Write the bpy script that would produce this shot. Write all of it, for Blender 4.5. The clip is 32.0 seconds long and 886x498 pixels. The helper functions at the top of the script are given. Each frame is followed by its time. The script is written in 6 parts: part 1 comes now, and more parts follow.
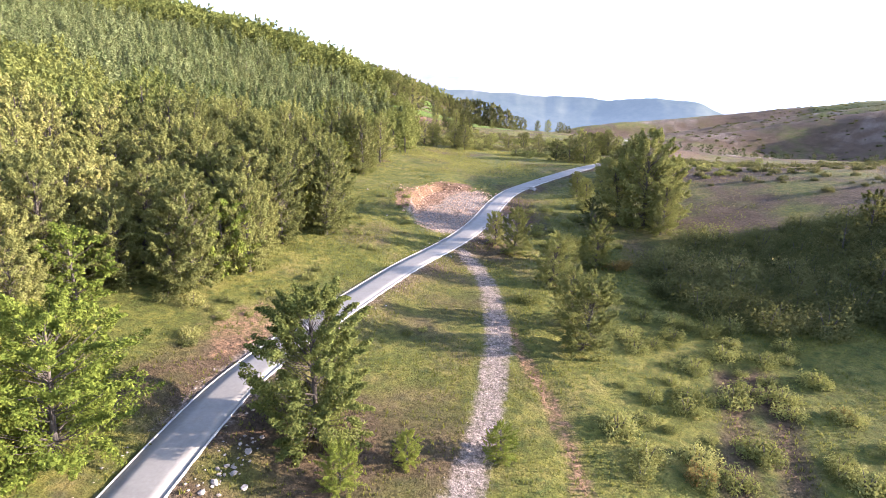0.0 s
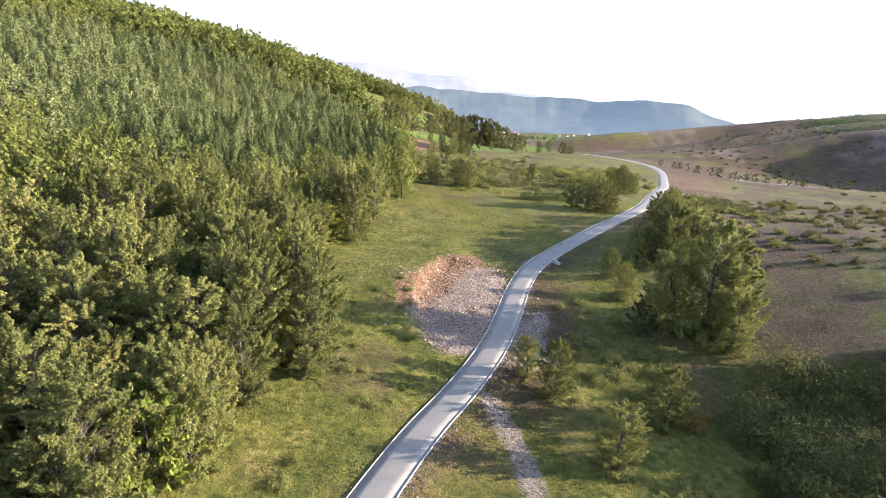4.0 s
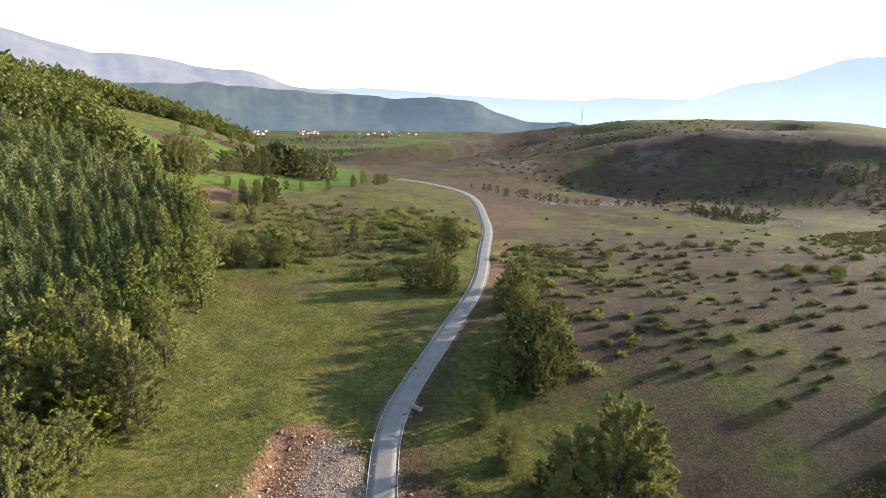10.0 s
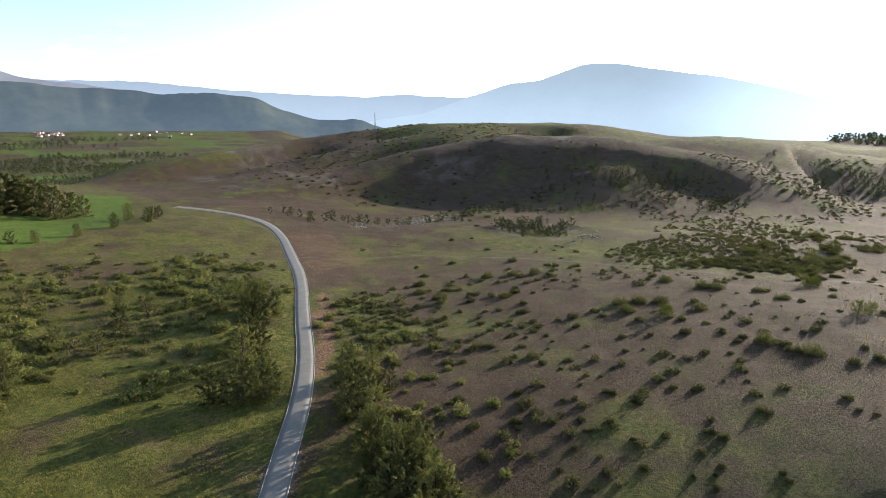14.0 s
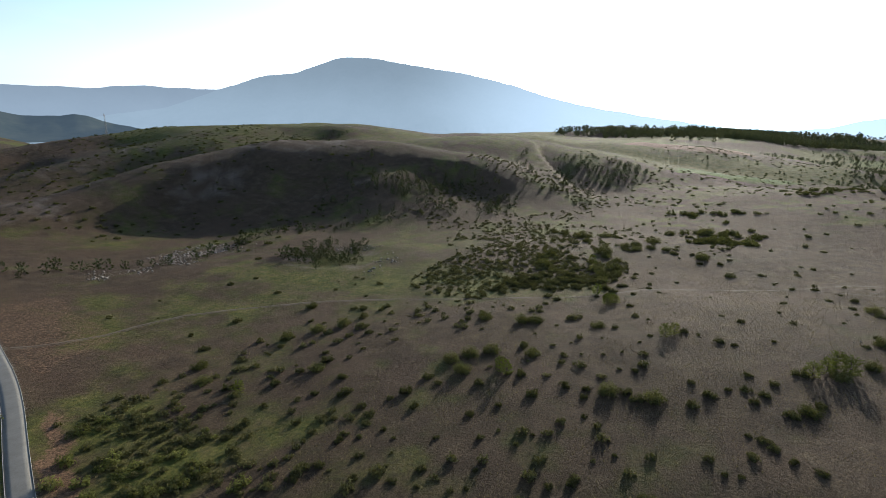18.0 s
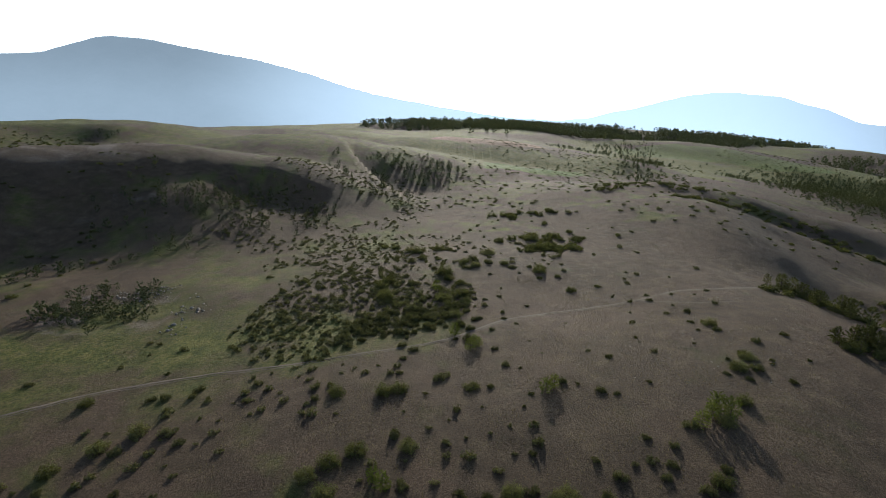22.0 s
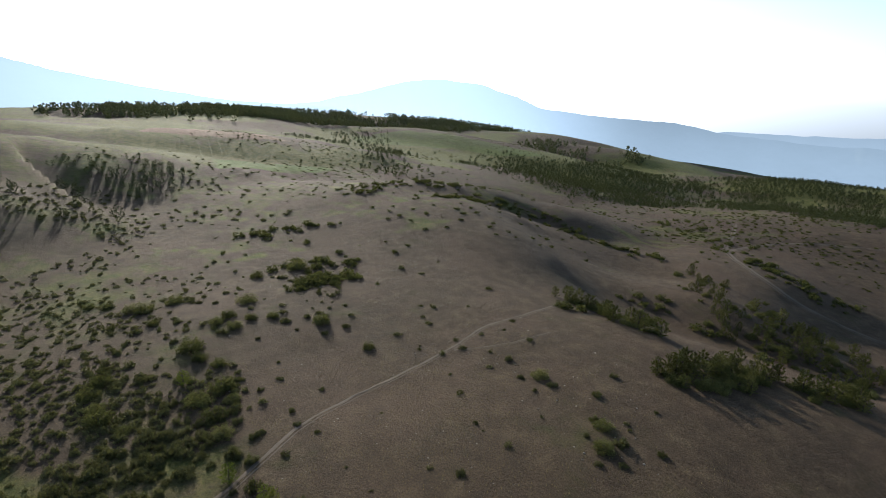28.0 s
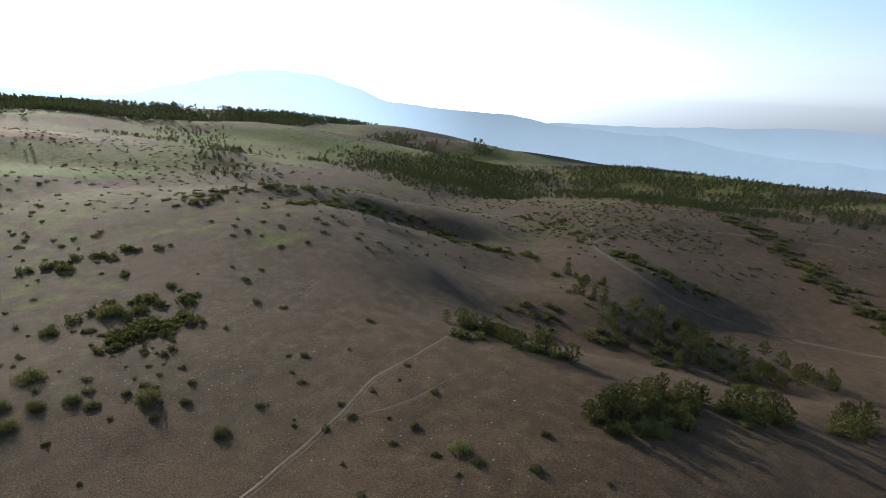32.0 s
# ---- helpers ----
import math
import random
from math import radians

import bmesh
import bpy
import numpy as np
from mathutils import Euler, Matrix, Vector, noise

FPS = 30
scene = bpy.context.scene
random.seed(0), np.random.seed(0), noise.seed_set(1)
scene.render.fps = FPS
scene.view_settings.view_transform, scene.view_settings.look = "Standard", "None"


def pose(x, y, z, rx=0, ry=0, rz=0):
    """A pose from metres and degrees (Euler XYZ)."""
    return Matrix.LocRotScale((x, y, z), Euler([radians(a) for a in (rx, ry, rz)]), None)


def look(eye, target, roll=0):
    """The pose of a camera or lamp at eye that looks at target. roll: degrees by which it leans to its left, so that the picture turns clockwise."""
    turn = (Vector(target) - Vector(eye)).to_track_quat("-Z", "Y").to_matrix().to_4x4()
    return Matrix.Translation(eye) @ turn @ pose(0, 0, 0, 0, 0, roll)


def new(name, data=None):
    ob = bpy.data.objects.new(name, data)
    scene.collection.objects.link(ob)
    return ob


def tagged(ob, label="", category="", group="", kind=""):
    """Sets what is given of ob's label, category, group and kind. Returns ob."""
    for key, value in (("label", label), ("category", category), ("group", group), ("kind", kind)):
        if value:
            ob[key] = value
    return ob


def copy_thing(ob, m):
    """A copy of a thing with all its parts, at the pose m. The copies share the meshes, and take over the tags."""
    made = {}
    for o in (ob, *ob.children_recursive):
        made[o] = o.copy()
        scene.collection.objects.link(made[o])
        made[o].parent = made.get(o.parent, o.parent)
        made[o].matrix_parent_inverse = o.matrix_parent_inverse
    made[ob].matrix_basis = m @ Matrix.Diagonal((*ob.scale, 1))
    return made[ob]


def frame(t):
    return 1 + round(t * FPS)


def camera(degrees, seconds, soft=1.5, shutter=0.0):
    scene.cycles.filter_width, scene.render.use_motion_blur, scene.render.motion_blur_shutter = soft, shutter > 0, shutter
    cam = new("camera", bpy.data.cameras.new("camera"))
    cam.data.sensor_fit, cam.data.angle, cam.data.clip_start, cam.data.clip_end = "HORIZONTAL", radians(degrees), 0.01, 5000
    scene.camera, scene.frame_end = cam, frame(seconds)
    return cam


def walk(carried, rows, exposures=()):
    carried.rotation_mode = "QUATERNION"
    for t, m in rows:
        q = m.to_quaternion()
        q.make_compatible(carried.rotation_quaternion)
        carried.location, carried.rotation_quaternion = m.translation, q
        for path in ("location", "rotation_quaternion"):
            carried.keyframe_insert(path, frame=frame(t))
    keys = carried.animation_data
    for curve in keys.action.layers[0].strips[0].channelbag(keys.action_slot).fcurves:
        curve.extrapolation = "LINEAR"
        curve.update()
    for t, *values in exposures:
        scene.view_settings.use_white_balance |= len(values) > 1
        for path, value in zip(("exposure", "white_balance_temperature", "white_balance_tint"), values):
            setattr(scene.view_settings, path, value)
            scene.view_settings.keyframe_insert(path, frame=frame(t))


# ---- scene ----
cam = camera(78.3, 32.0, 0.7)
METRES, EYE, TILT, LEAN, TURN = 225.0, 15.0, -13.0, -1.0, 0.0
ROWS = [
    (0.0, 0.0, 0.0, 0.0, 0.0, 0.0, -0.0),
    (0.5, -0.0014, 0.0101, 0.0074, -0.17, 0.01, -0.07),
    (1.0, -0.003, 0.0206, 0.0152, -0.33, 0.01, -0.12),
    (1.5, -0.0046, 0.0315, 0.0232, -0.47, -0.03, -0.15),
    (2.0, -0.0063, 0.0429, 0.0317, -0.64, -0.02, -0.21),
    (2.5, -0.0081, 0.0537, 0.0404, -0.78, -0.05, -0.27),
    (3.0, -0.01, 0.0634, 0.049, -0.94, -0.09, -0.29),
    (3.5, -0.0119, 0.0719, 0.0576, -1.08, -0.16, -0.33),
    (5.5, -0.018, 0.0981, 0.0909, -3.24, -0.39, 0.3),
    (6.0, -0.0193, 0.1039, 0.0993, -5.18, -0.47, 0.84),
    (6.5, -0.0204, 0.11, 0.1074, -7.24, -0.52, 1.42),
    (7.0, -0.0211, 0.1164, 0.1154, -9.26, -0.58, 2.0),
    (7.5, -0.0216, 0.1231, 0.1233, -11.26, -0.68, 2.55),
    (8.0, -0.0214, 0.1299, 0.1313, -13.41, -0.84, 3.12),
    (8.5, -0.0211, 0.1374, 0.1387, -15.71, -1.03, 3.7),
    (9.0, -0.0203, 0.1463, 0.1463, -17.79, -1.24, 4.24),
    (9.5, -0.0186, 0.1564, 0.1542, -19.48, -1.42, 4.6),
    (10.0, -0.0164, 0.1678, 0.1624, -21.0, -1.62, 4.95),
    (10.5, -0.0134, 0.1799, 0.1707, -23.22, -1.9, 5.39),
    (11.0, -0.0101, 0.1928, 0.1787, -25.99, -2.26, 6.0),
    (11.5, -0.0065, 0.2059, 0.1865, -28.88, -2.6, 6.59),
    (12.0, -0.0024, 0.2188, 0.1948, -31.72, -2.99, 7.14),
    (12.5, 0.0026, 0.2317, 0.2028, -34.39, -3.37, 7.66),
    (13.0, 0.0079, 0.2445, 0.2109, -37.02, -3.78, 8.1),
    (13.5, 0.0135, 0.2568, 0.2193, -39.68, -4.24, 8.61),
    (14.0, 0.0197, 0.2691, 0.2271, -42.38, -4.7, 9.05),
    (14.5, 0.0268, 0.2808, 0.2351, -45.13, -5.22, 9.48),
    (16.5, 0.0617, 0.326, 0.2648, -58.08, -7.95, 11.3),
    (17.0, 0.0723, 0.3361, 0.2719, -61.02, -8.64, 11.61),
    (17.5, 0.0828, 0.346, 0.2789, -63.92, -9.33, 11.86),
    (18.0, 0.0945, 0.3557, 0.2852, -66.8, -10.02, 12.07),
    (18.5, 0.1066, 0.3643, 0.2918, -69.72, -10.79, 12.21),
    (19.0, 0.1193, 0.3726, 0.2976, -72.46, -11.54, 12.34),
    (19.5, 0.1326, 0.3807, 0.3031, -75.04, -12.25, 12.4),
    (20.0, 0.1463, 0.3889, 0.3089, -77.66, -12.95, 12.42),
    (20.5, 0.1618, 0.3959, 0.3139, -80.25, -13.62, 12.42),
    (21.0, 0.1771, 0.403, 0.3194, -83.0, -14.35, 12.41),
    (21.5, 0.1934, 0.4093, 0.3242, -85.56, -15.0, 12.33),
    (22.0, 0.2101, 0.4151, 0.3292, -87.64, -15.57, 12.18),
    (22.5, 0.2272, 0.42, 0.3335, -89.92, -16.18, 12.02),
    (23.0, 0.2441, 0.4252, 0.3384, -92.73, -16.9, 11.82),
    (23.5, 0.2616, 0.4288, 0.3424, -95.99, -17.68, 11.63),
    (24.0, 0.2792, 0.4318, 0.3467, -100.36, -18.67, 11.39),
    (24.5, 0.2969, 0.4339, 0.3507, -105.22, -19.75, 11.09),
    (25.0, 0.3143, 0.4354, 0.3552, -109.11, -20.65, 10.69),
    (25.5, 0.3325, 0.4358, 0.3567, -111.24, -21.17, 10.4),
    (27.5, 0.4038, 0.4289, 0.3575, -114.61, -22.33, 9.45),
    (28.0, 0.4218, 0.425, 0.3563, -115.35, -22.57, 9.26),
    (28.5, 0.4398, 0.4212, 0.3549, -117.87, -23.06, 8.91),
    (29.0, 0.4586, 0.4173, 0.3535, -119.58, -23.43, 8.62),
    (29.5, 0.4768, 0.4126, 0.352, -120.56, -23.67, 8.4),
    (30.0, 0.4949, 0.407, 0.3497, -122.29, -23.99, 8.12),
    (30.5, 0.5129, 0.4014, 0.3482, -124.83, -24.46, 7.71),
    (31.0, 0.5307, 0.3946, 0.3458, -127.32, -24.87, 7.3),
    (31.5, 0.5485, 0.3876, 0.3438, -129.62, -25.27, 6.89),
    (32.0, 0.5658, 0.3794, 0.3414, -131.17, -25.54, 6.56),
]
EXPOSURES = [(0.0, 2.99, 5850, 27), (3.0, 2.79, 5950, 23), (6.0, 2.32, 6150, 16), (9.0, 2.07, 6200, 14), (13.0, 1.61, 6100, 12), (16.5, 0.94, 5900, 10), (19.0, 0.62, 5800, 8), (25.0, 0.78, 5800, 8), (32.0, 0.9, 5850, 8)]
walk(cam, [(t, pose(0, 0, EYE, TILT, LEAN, TURN) @ pose(METRES * x, METRES * y, METRES * z, 90 + pitch, roll, yaw)) for t, x, y, z, yaw, pitch, roll in ROWS], EXPOSURES)

# ---- light: a low evening sun and a clear sky ----
SUN_HEIGHT, SUN_WAY = radians(13.4), radians(92.0)
world = bpy.data.worlds.new("evening_sky")
scene.world = world
world.use_nodes = True
wn = world.node_tree
sky = wn.nodes.new("ShaderNodeTexSky")
sky.sky_type, sky.sun_disc, sky.sun_elevation, sky.sun_rotation = "NISHITA", False, SUN_HEIGHT, SUN_WAY
sky.air_density, sky.dust_density, sky.ozone_density = 1.0, 0.7, 1.2
back = wn.nodes["Background"]
back.inputs["Strength"].default_value = 0.148
soften = wn.nodes.new("ShaderNodeHueSaturation")
soften.inputs["Saturation"].default_value = 0.7
tint = wn.nodes.new("ShaderNodeMix")
tint.data_type, tint.blend_type = "RGBA", "MULTIPLY"
tint.inputs[0].default_value = 1.0
tint.inputs[7].default_value = (0.93, 1.0, 1.1, 1)
wn.links.new(sky.outputs[0], soften.inputs["Color"])
wn.links.new(soften.outputs[0], tint.inputs[6])
air = wn.nodes.new("ShaderNodeTexCoord")
air_height = wn.nodes.new("ShaderNodeSeparateXYZ")
wn.links.new(air.outputs["Generated"], air_height.inputs[0])
near_horizon = wn.nodes.new("ShaderNodeMapRange")
near_horizon.interpolation_type = "SMOOTHSTEP"
near_horizon.inputs["From Min"].default_value, near_horizon.inputs["From Max"].default_value = 0.25, -0.02
wn.links.new(air_height.outputs["Z"], near_horizon.inputs["Value"])
fade = wn.nodes.new("ShaderNodeMapRange")
fade.inputs["From Min"].default_value, fade.inputs["From Max"].default_value = 0.0, 0.16
fade.inputs["To Min"].default_value, fade.inputs["To Max"].default_value = 0.1, 0.75
wn.links.new(air_height.outputs["Z"], fade.inputs["Value"])
wn.links.new(fade.outputs["Result"], soften.inputs["Saturation"])
haze = wn.nodes.new("ShaderNodeMix")
haze.data_type, haze.blend_type = "RGBA", "LIGHTEN"
wn.links.new(near_horizon.outputs["Result"], haze.inputs[0])
wn.links.new(tint.outputs[2], haze.inputs[6])
sunward = wn.nodes.new("ShaderNodeVectorMath")
sunward.operation = "DOT_PRODUCT"
sunward.inputs[1].default_value = (math.sin(SUN_WAY), math.cos(SUN_WAY), 0.15)
wn.links.new(air.outputs["Generated"], sunward.inputs[0])
near_sun = wn.nodes.new("ShaderNodeMapRange")
near_sun.interpolation_type = "SMOOTHSTEP"
near_sun.inputs["From Min"].default_value, near_sun.inputs["From Max"].default_value = 0.1, 0.9
wn.links.new(sunward.outputs["Value"], near_sun.inputs["Value"])
hue = wn.nodes.new("ShaderNodeMix")
hue.data_type = "RGBA"
hue.inputs[6].default_value, hue.inputs[7].default_value = (1.5, 1.85, 2.3, 1), (4.2, 4.2, 4.3, 1)
wn.links.new(near_sun.outputs["Result"], hue.inputs[0])
wn.links.new(hue.outputs[2], haze.inputs[7])
# thin banks of cumulus low over the far mountains
bank = wn.nodes.new("ShaderNodeMapping")
bank.inputs["Scale"].default_value = (7.0, 7.0, 26.0)
wn.links.new(air.outputs["Generated"], bank.inputs["Vector"])
puffs = wn.nodes.new("ShaderNodeTexNoise")
puffs.inputs["Scale"].default_value, puffs.inputs["Detail"].default_value, puffs.inputs["Roughness"].default_value = 1.3, 8.0, 0.58
wn.links.new(bank.outputs["Vector"], puffs.inputs["Vector"])
thick = wn.nodes.new("ShaderNodeMapRange")
thick.interpolation_type = "SMOOTHSTEP"
thick.inputs["From Min"].default_value, thick.inputs["From Max"].default_value = 0.5, 0.68
wn.links.new(puffs.outputs["Fac"], thick.inputs["Value"])
low_air = wn.nodes.new("ShaderNodeMapRange")
low_air.interpolation_type = "SMOOTHSTEP"
low_air.inputs["From Min"].default_value, low_air.inputs["From Max"].default_value = 0.15, 0.07
wn.links.new(air_height.outputs["Z"], low_air.inputs["Value"])
over = wn.nodes.new("ShaderNodeVectorMath")
over.operation = "DOT_PRODUCT"
over.inputs[1].default_value = (math.sin(radians(40)), math.cos(radians(40)), 0.0)
wn.links.new(air.outputs["Generated"], over.inputs[0])
side_air = wn.nodes.new("ShaderNodeMapRange")
side_air.interpolation_type = "SMOOTHSTEP"
side_air.inputs["From Min"].default_value, side_air.inputs["From Max"].default_value = 0.78, 0.92
wn.links.new(over.outputs["Value"], side_air.inputs["Value"])
low_bank = wn.nodes.new("ShaderNodeMath")
low_bank.operation = "MULTIPLY"
wn.links.new(low_air.outputs["Result"], low_bank.inputs[0])
wn.links.new(side_air.outputs["Result"], low_bank.inputs[1])
amount = wn.nodes.new("ShaderNodeMath")
amount.operation = "MULTIPLY"
wn.links.new(thick.outputs["Result"], amount.inputs[0])
wn.links.new(low_bank.outputs[0], amount.inputs[1])
clouds = wn.nodes.new("ShaderNodeMix")
clouds.data_type, clouds.blend_type = "RGBA", "LIGHTEN"
clouds.inputs[7].default_value = (4.0, 3.75, 3.7, 1)
wn.links.new(amount.outputs[0], clouds.inputs[0])
depth = wn.nodes.new("ShaderNodeMapRange")
depth.inputs["To Min"].default_value, depth.inputs["To Max"].default_value = 0.72, 1.0
wn.links.new(near_sun.outputs["Result"], depth.inputs["Value"])
deepen = wn.nodes.new("ShaderNodeVectorMath")
deepen.operation = "SCALE"
wn.links.new(haze.outputs[2], deepen.inputs[0])
wn.links.new(depth.outputs["Result"], deepen.inputs["Scale"])
wn.links.new(deepen.outputs[0], clouds.inputs[6])
wn.links.new(clouds.outputs[2], back.inputs["Color"])
sun = new("sun", bpy.data.lights.new("sun", "SUN"))
sun.data.energy, sun.data.angle, sun.data.color = 4.3, radians(0.6), (1.0, 0.86, 0.66)
sun_to = Vector((math.sin(SUN_WAY) * math.cos(SUN_HEIGHT), math.cos(SUN_WAY) * math.cos(SUN_HEIGHT), math.sin(SUN_HEIGHT)))
sun.matrix_world = look(sun_to * 300, (0, 0, 0))


# ---- materials ----
def shader(name):
    m = bpy.data.materials.new(name)
    m.use_nodes = True
    nt = m.node_tree
    return m, nt, nt.nodes["Principled BSDF"]


def noise_node(nt, scale, detail=4.0, rough=0.6, vector=None):
    n = nt.nodes.new("ShaderNodeTexNoise")
    n.inputs["Scale"].default_value, n.inputs["Detail"].default_value, n.inputs["Roughness"].default_value = scale, detail, rough
    if vector is None:
        geo = nt.nodes.new("ShaderNodeNewGeometry")
        vector = geo.outputs["Position"]
    nt.links.new(vector, n.inputs["Vector"])
    return n.outputs["Fac"]


def ramp(nt, fac, stops):
    r = nt.nodes.new("ShaderNodeValToRGB")
    e = r.color_ramp.elements
    while len(e) < len(stops):
        e.new(0.5)
    for k, (at, c) in zip(e, stops):
        k.position, k.color = at, (*c, 1)
    nt.links.new(fac, r.inputs["Fac"])
    return r.outputs["Color"]


def mixed(nt, fac, a, b, blend="MIX"):
    m = nt.nodes.new("ShaderNodeMix")
    m.data_type, m.blend_type = "RGBA", blend
    for sock, v in ((m.inputs[0], fac), (m.inputs[6], a), (m.inputs[7], b)):
        if isinstance(v, (int, float)):
            sock.default_value = v
        elif isinstance(v, tuple):
            sock.default_value = (*v, 1)
        else:
            nt.links.new(v, sock)
    return m.outputs[2]


def maths(nt, op, a, b=0.0):
    m = nt.nodes.new("ShaderNodeMath")
    m.operation, m.use_clamp = op, False
    for sock, v in zip(m.inputs, (a, b)):
        if isinstance(v, (int, float)):
            sock.default_value = v
        else:
            nt.links.new(v, sock)
    return m.outputs[0]


def soft_step(nt, v, lo, hi):
    m = nt.nodes.new("ShaderNodeMapRange")
    m.interpolation_type = "SMOOTHSTEP"
    nt.links.new(v, m.inputs["Value"])
    m.inputs["From Min"].default_value, m.inputs["From Max"].default_value = lo, hi
    return m.outputs["Result"]


def bumped(nt, bsdf, height_out, strength, distance):
    b = nt.nodes.new("ShaderNodeBump")
    b.inputs["Strength"].default_value, b.inputs["Distance"].default_value = strength, distance
    nt.links.new(height_out, b.inputs["Height"])
    nt.links.new(b.outputs["Normal"], bsdf.inputs["Normal"])


def ground_material():
    m, nt, bsdf = shader("pasture_ground")
    att = nt.nodes.new("ShaderNodeAttribute")
    att.attribute_name = "cover"
    split = nt.nodes.new("ShaderNodeSeparateColor")
    nt.links.new(att.outputs["Color"], split.inputs["Color"])
    dry, bare, soil, crop = split.outputs[0], split.outputs[1], split.outputs[2], att.outputs["Alpha"]
    big, mid, small, fine = noise_node(nt, 0.03, 5, 0.65), noise_node(nt, 0.22, 5, 0.65), noise_node(nt, 1.3, 5, 0.7), noise_node(nt, 6.0, 4, 0.7)
    green = ramp(nt, mid, [(0.3, (0.06, 0.067, 0.015)), (0.5, (0.126, 0.124, 0.025)), (0.72, (0.21, 0.182, 0.051))])
    green = mixed(nt, soft_step(nt, small, 0.42, 0.68), green, (0.042, 0.056, 0.012))
    straw = ramp(nt, mid, [(0.25, (0.045, 0.031, 0.02)), (0.5, (0.072, 0.049, 0.029)), (0.75, (0.113, 0.081, 0.046))])
    straw = mixed(nt, maths(nt, "MULTIPLY", soft_step(nt, small, 0.5, 0.72), 0.6), straw, (0.048, 0.04, 0.026))
    straw = mixed(nt, maths(nt, "MULTIPLY", soft_step(nt, big, 0.45, 0.62), 0.55), straw, (0.092, 0.06, 0.038))
    patch = maths(nt, "ADD", dry, maths(nt, "MULTIPLY", maths(nt, "SUBTRACT", maths(nt, "ADD", maths(nt, "MULTIPLY", big, 0.5), maths(nt, "MULTIPLY", mid, 0.5)), 0.5), 1.5))
    col = mixed(nt, soft_step(nt, patch, 0.2, 0.8), green, straw)
    earth = ramp(nt, small, [(0.3, (0.1, 0.06, 0.036)), (0.7, (0.22, 0.135, 0.08))])
    col = mixed(nt, soft_step(nt, maths(nt, "ADD", soil, maths(nt, "MULTIPLY", maths(nt, "SUBTRACT", small, 0.5), 0.9)), 0.3, 0.7), col, earth)
    gravel = ramp(nt, fine, [(0.3, (0.12, 0.096, 0.078)), (0.55, (0.21, 0.172, 0.143)), (0.75, (0.32, 0.27, 0.23))])
    col = mixed(nt, soft_step(nt, maths(nt, "ADD", bare, maths(nt, "MULTIPLY", maths(nt, "SUBTRACT", small, 0.5), 0.8)), 0.3, 0.72), col, gravel)
    field = ramp(nt, mid, [(0.3, (0.062, 0.105, 0.014)), (0.7, (0.108, 0.148, 0.025))])
    col = mixed(nt, soft_step(nt, crop, 0.35, 0.65), col, field)
    col = mixed(nt, 0.7, col, ramp(nt, fine, [(0.32, (0.45, 0.45, 0.45)), (0.66, (1.0, 1.0, 1.0))]), "MULTIPLY")
    col = mixed(nt, 0.8, col, ramp(nt, noise_node(nt, 2.6, 3, 0.7), [(0.36, (0.48, 0.5, 0.46)), (0.6, (1.25, 1.22, 1.18))]), "MULTIPLY")
    nt.links.new(col, bsdf.inputs["Base Color"])
    bsdf.inputs["Roughness"].default_value = 0.95
    bsdf.inputs["Specular IOR Level"].default_value = 0.1
    bumped(nt, bsdf, maths(nt, "ADD", maths(nt, "MULTIPLY", small, 1.9), fine), 1.0, 0.2)
    return m


def plain_material(name, dark, light, scale, rough=0.85, bump=0.3, distance=0.02, metal=0.0):
    m, nt, bsdf = shader(name)
    a, b = noise_node(nt, scale, 6, 0.65), noise_node(nt, scale * 9, 3, 0.6)
    both = maths(nt, "ADD", maths(nt, "MULTIPLY", a, 0.65), maths(nt, "MULTIPLY", b, 0.35))
    nt.links.new(ramp(nt, both, [(0.32, dark), (0.68, light)]), bsdf.inputs["Base Color"])
    bsdf.inputs["Roughness"].default_value, bsdf.inputs["Metallic"].default_value = rough, metal
    bsdf.inputs["Specular IOR Level"].default_value = 0.25
    bumped(nt, bsdf, both, bump, distance)
    return m


def leaf_material(name, dark, light, tip, glow=0.35, patch=0.12):
    """Leaves that let some light through; each leaf, and each tree, a little different."""
    m, nt, bsdf = shader(name)
    geo = nt.nodes.new("ShaderNodeNewGeometry")
    info = nt.nodes.new("ShaderNodeObjectInfo")
    wide = noise_node(nt, patch, 2, 0.5, geo.outputs["Position"])
    f = maths(nt, "ADD", maths(nt, "MULTIPLY", geo.outputs["Random Per Island"], 0.34), maths(nt, "ADD", maths(nt, "MULTIPLY", wide, 0.66), maths(nt, "MULTIPLY", maths(nt, "SUBTRACT", info.outputs["Random"], 0.5), 0.5)))
    col = ramp(nt, f, [(0.15, dark), (0.55, light), (0.9, tip)])
    out = nt.nodes["Material Output"]
    nt.nodes.remove(bsdf)
    dif, tra, mix = nt.nodes.new("ShaderNodeBsdfDiffuse"), nt.nodes.new("ShaderNodeBsdfTranslucent"), nt.nodes.new("ShaderNodeMixShader")
    nt.links.new(col, dif.inputs["Color"])
    nt.links.new(mixed(nt, 0.5, col, (0.19, 0.195, 0.045)), tra.inputs["Color"])
    mix.inputs[0].default_value = glow
    nt.links.new(dif.outputs[0], mix.inputs[1])
    nt.links.new(tra.outputs[0], mix.inputs[2])
    nt.links.new(mix.outputs[0], out.inputs["Surface"])
    return m


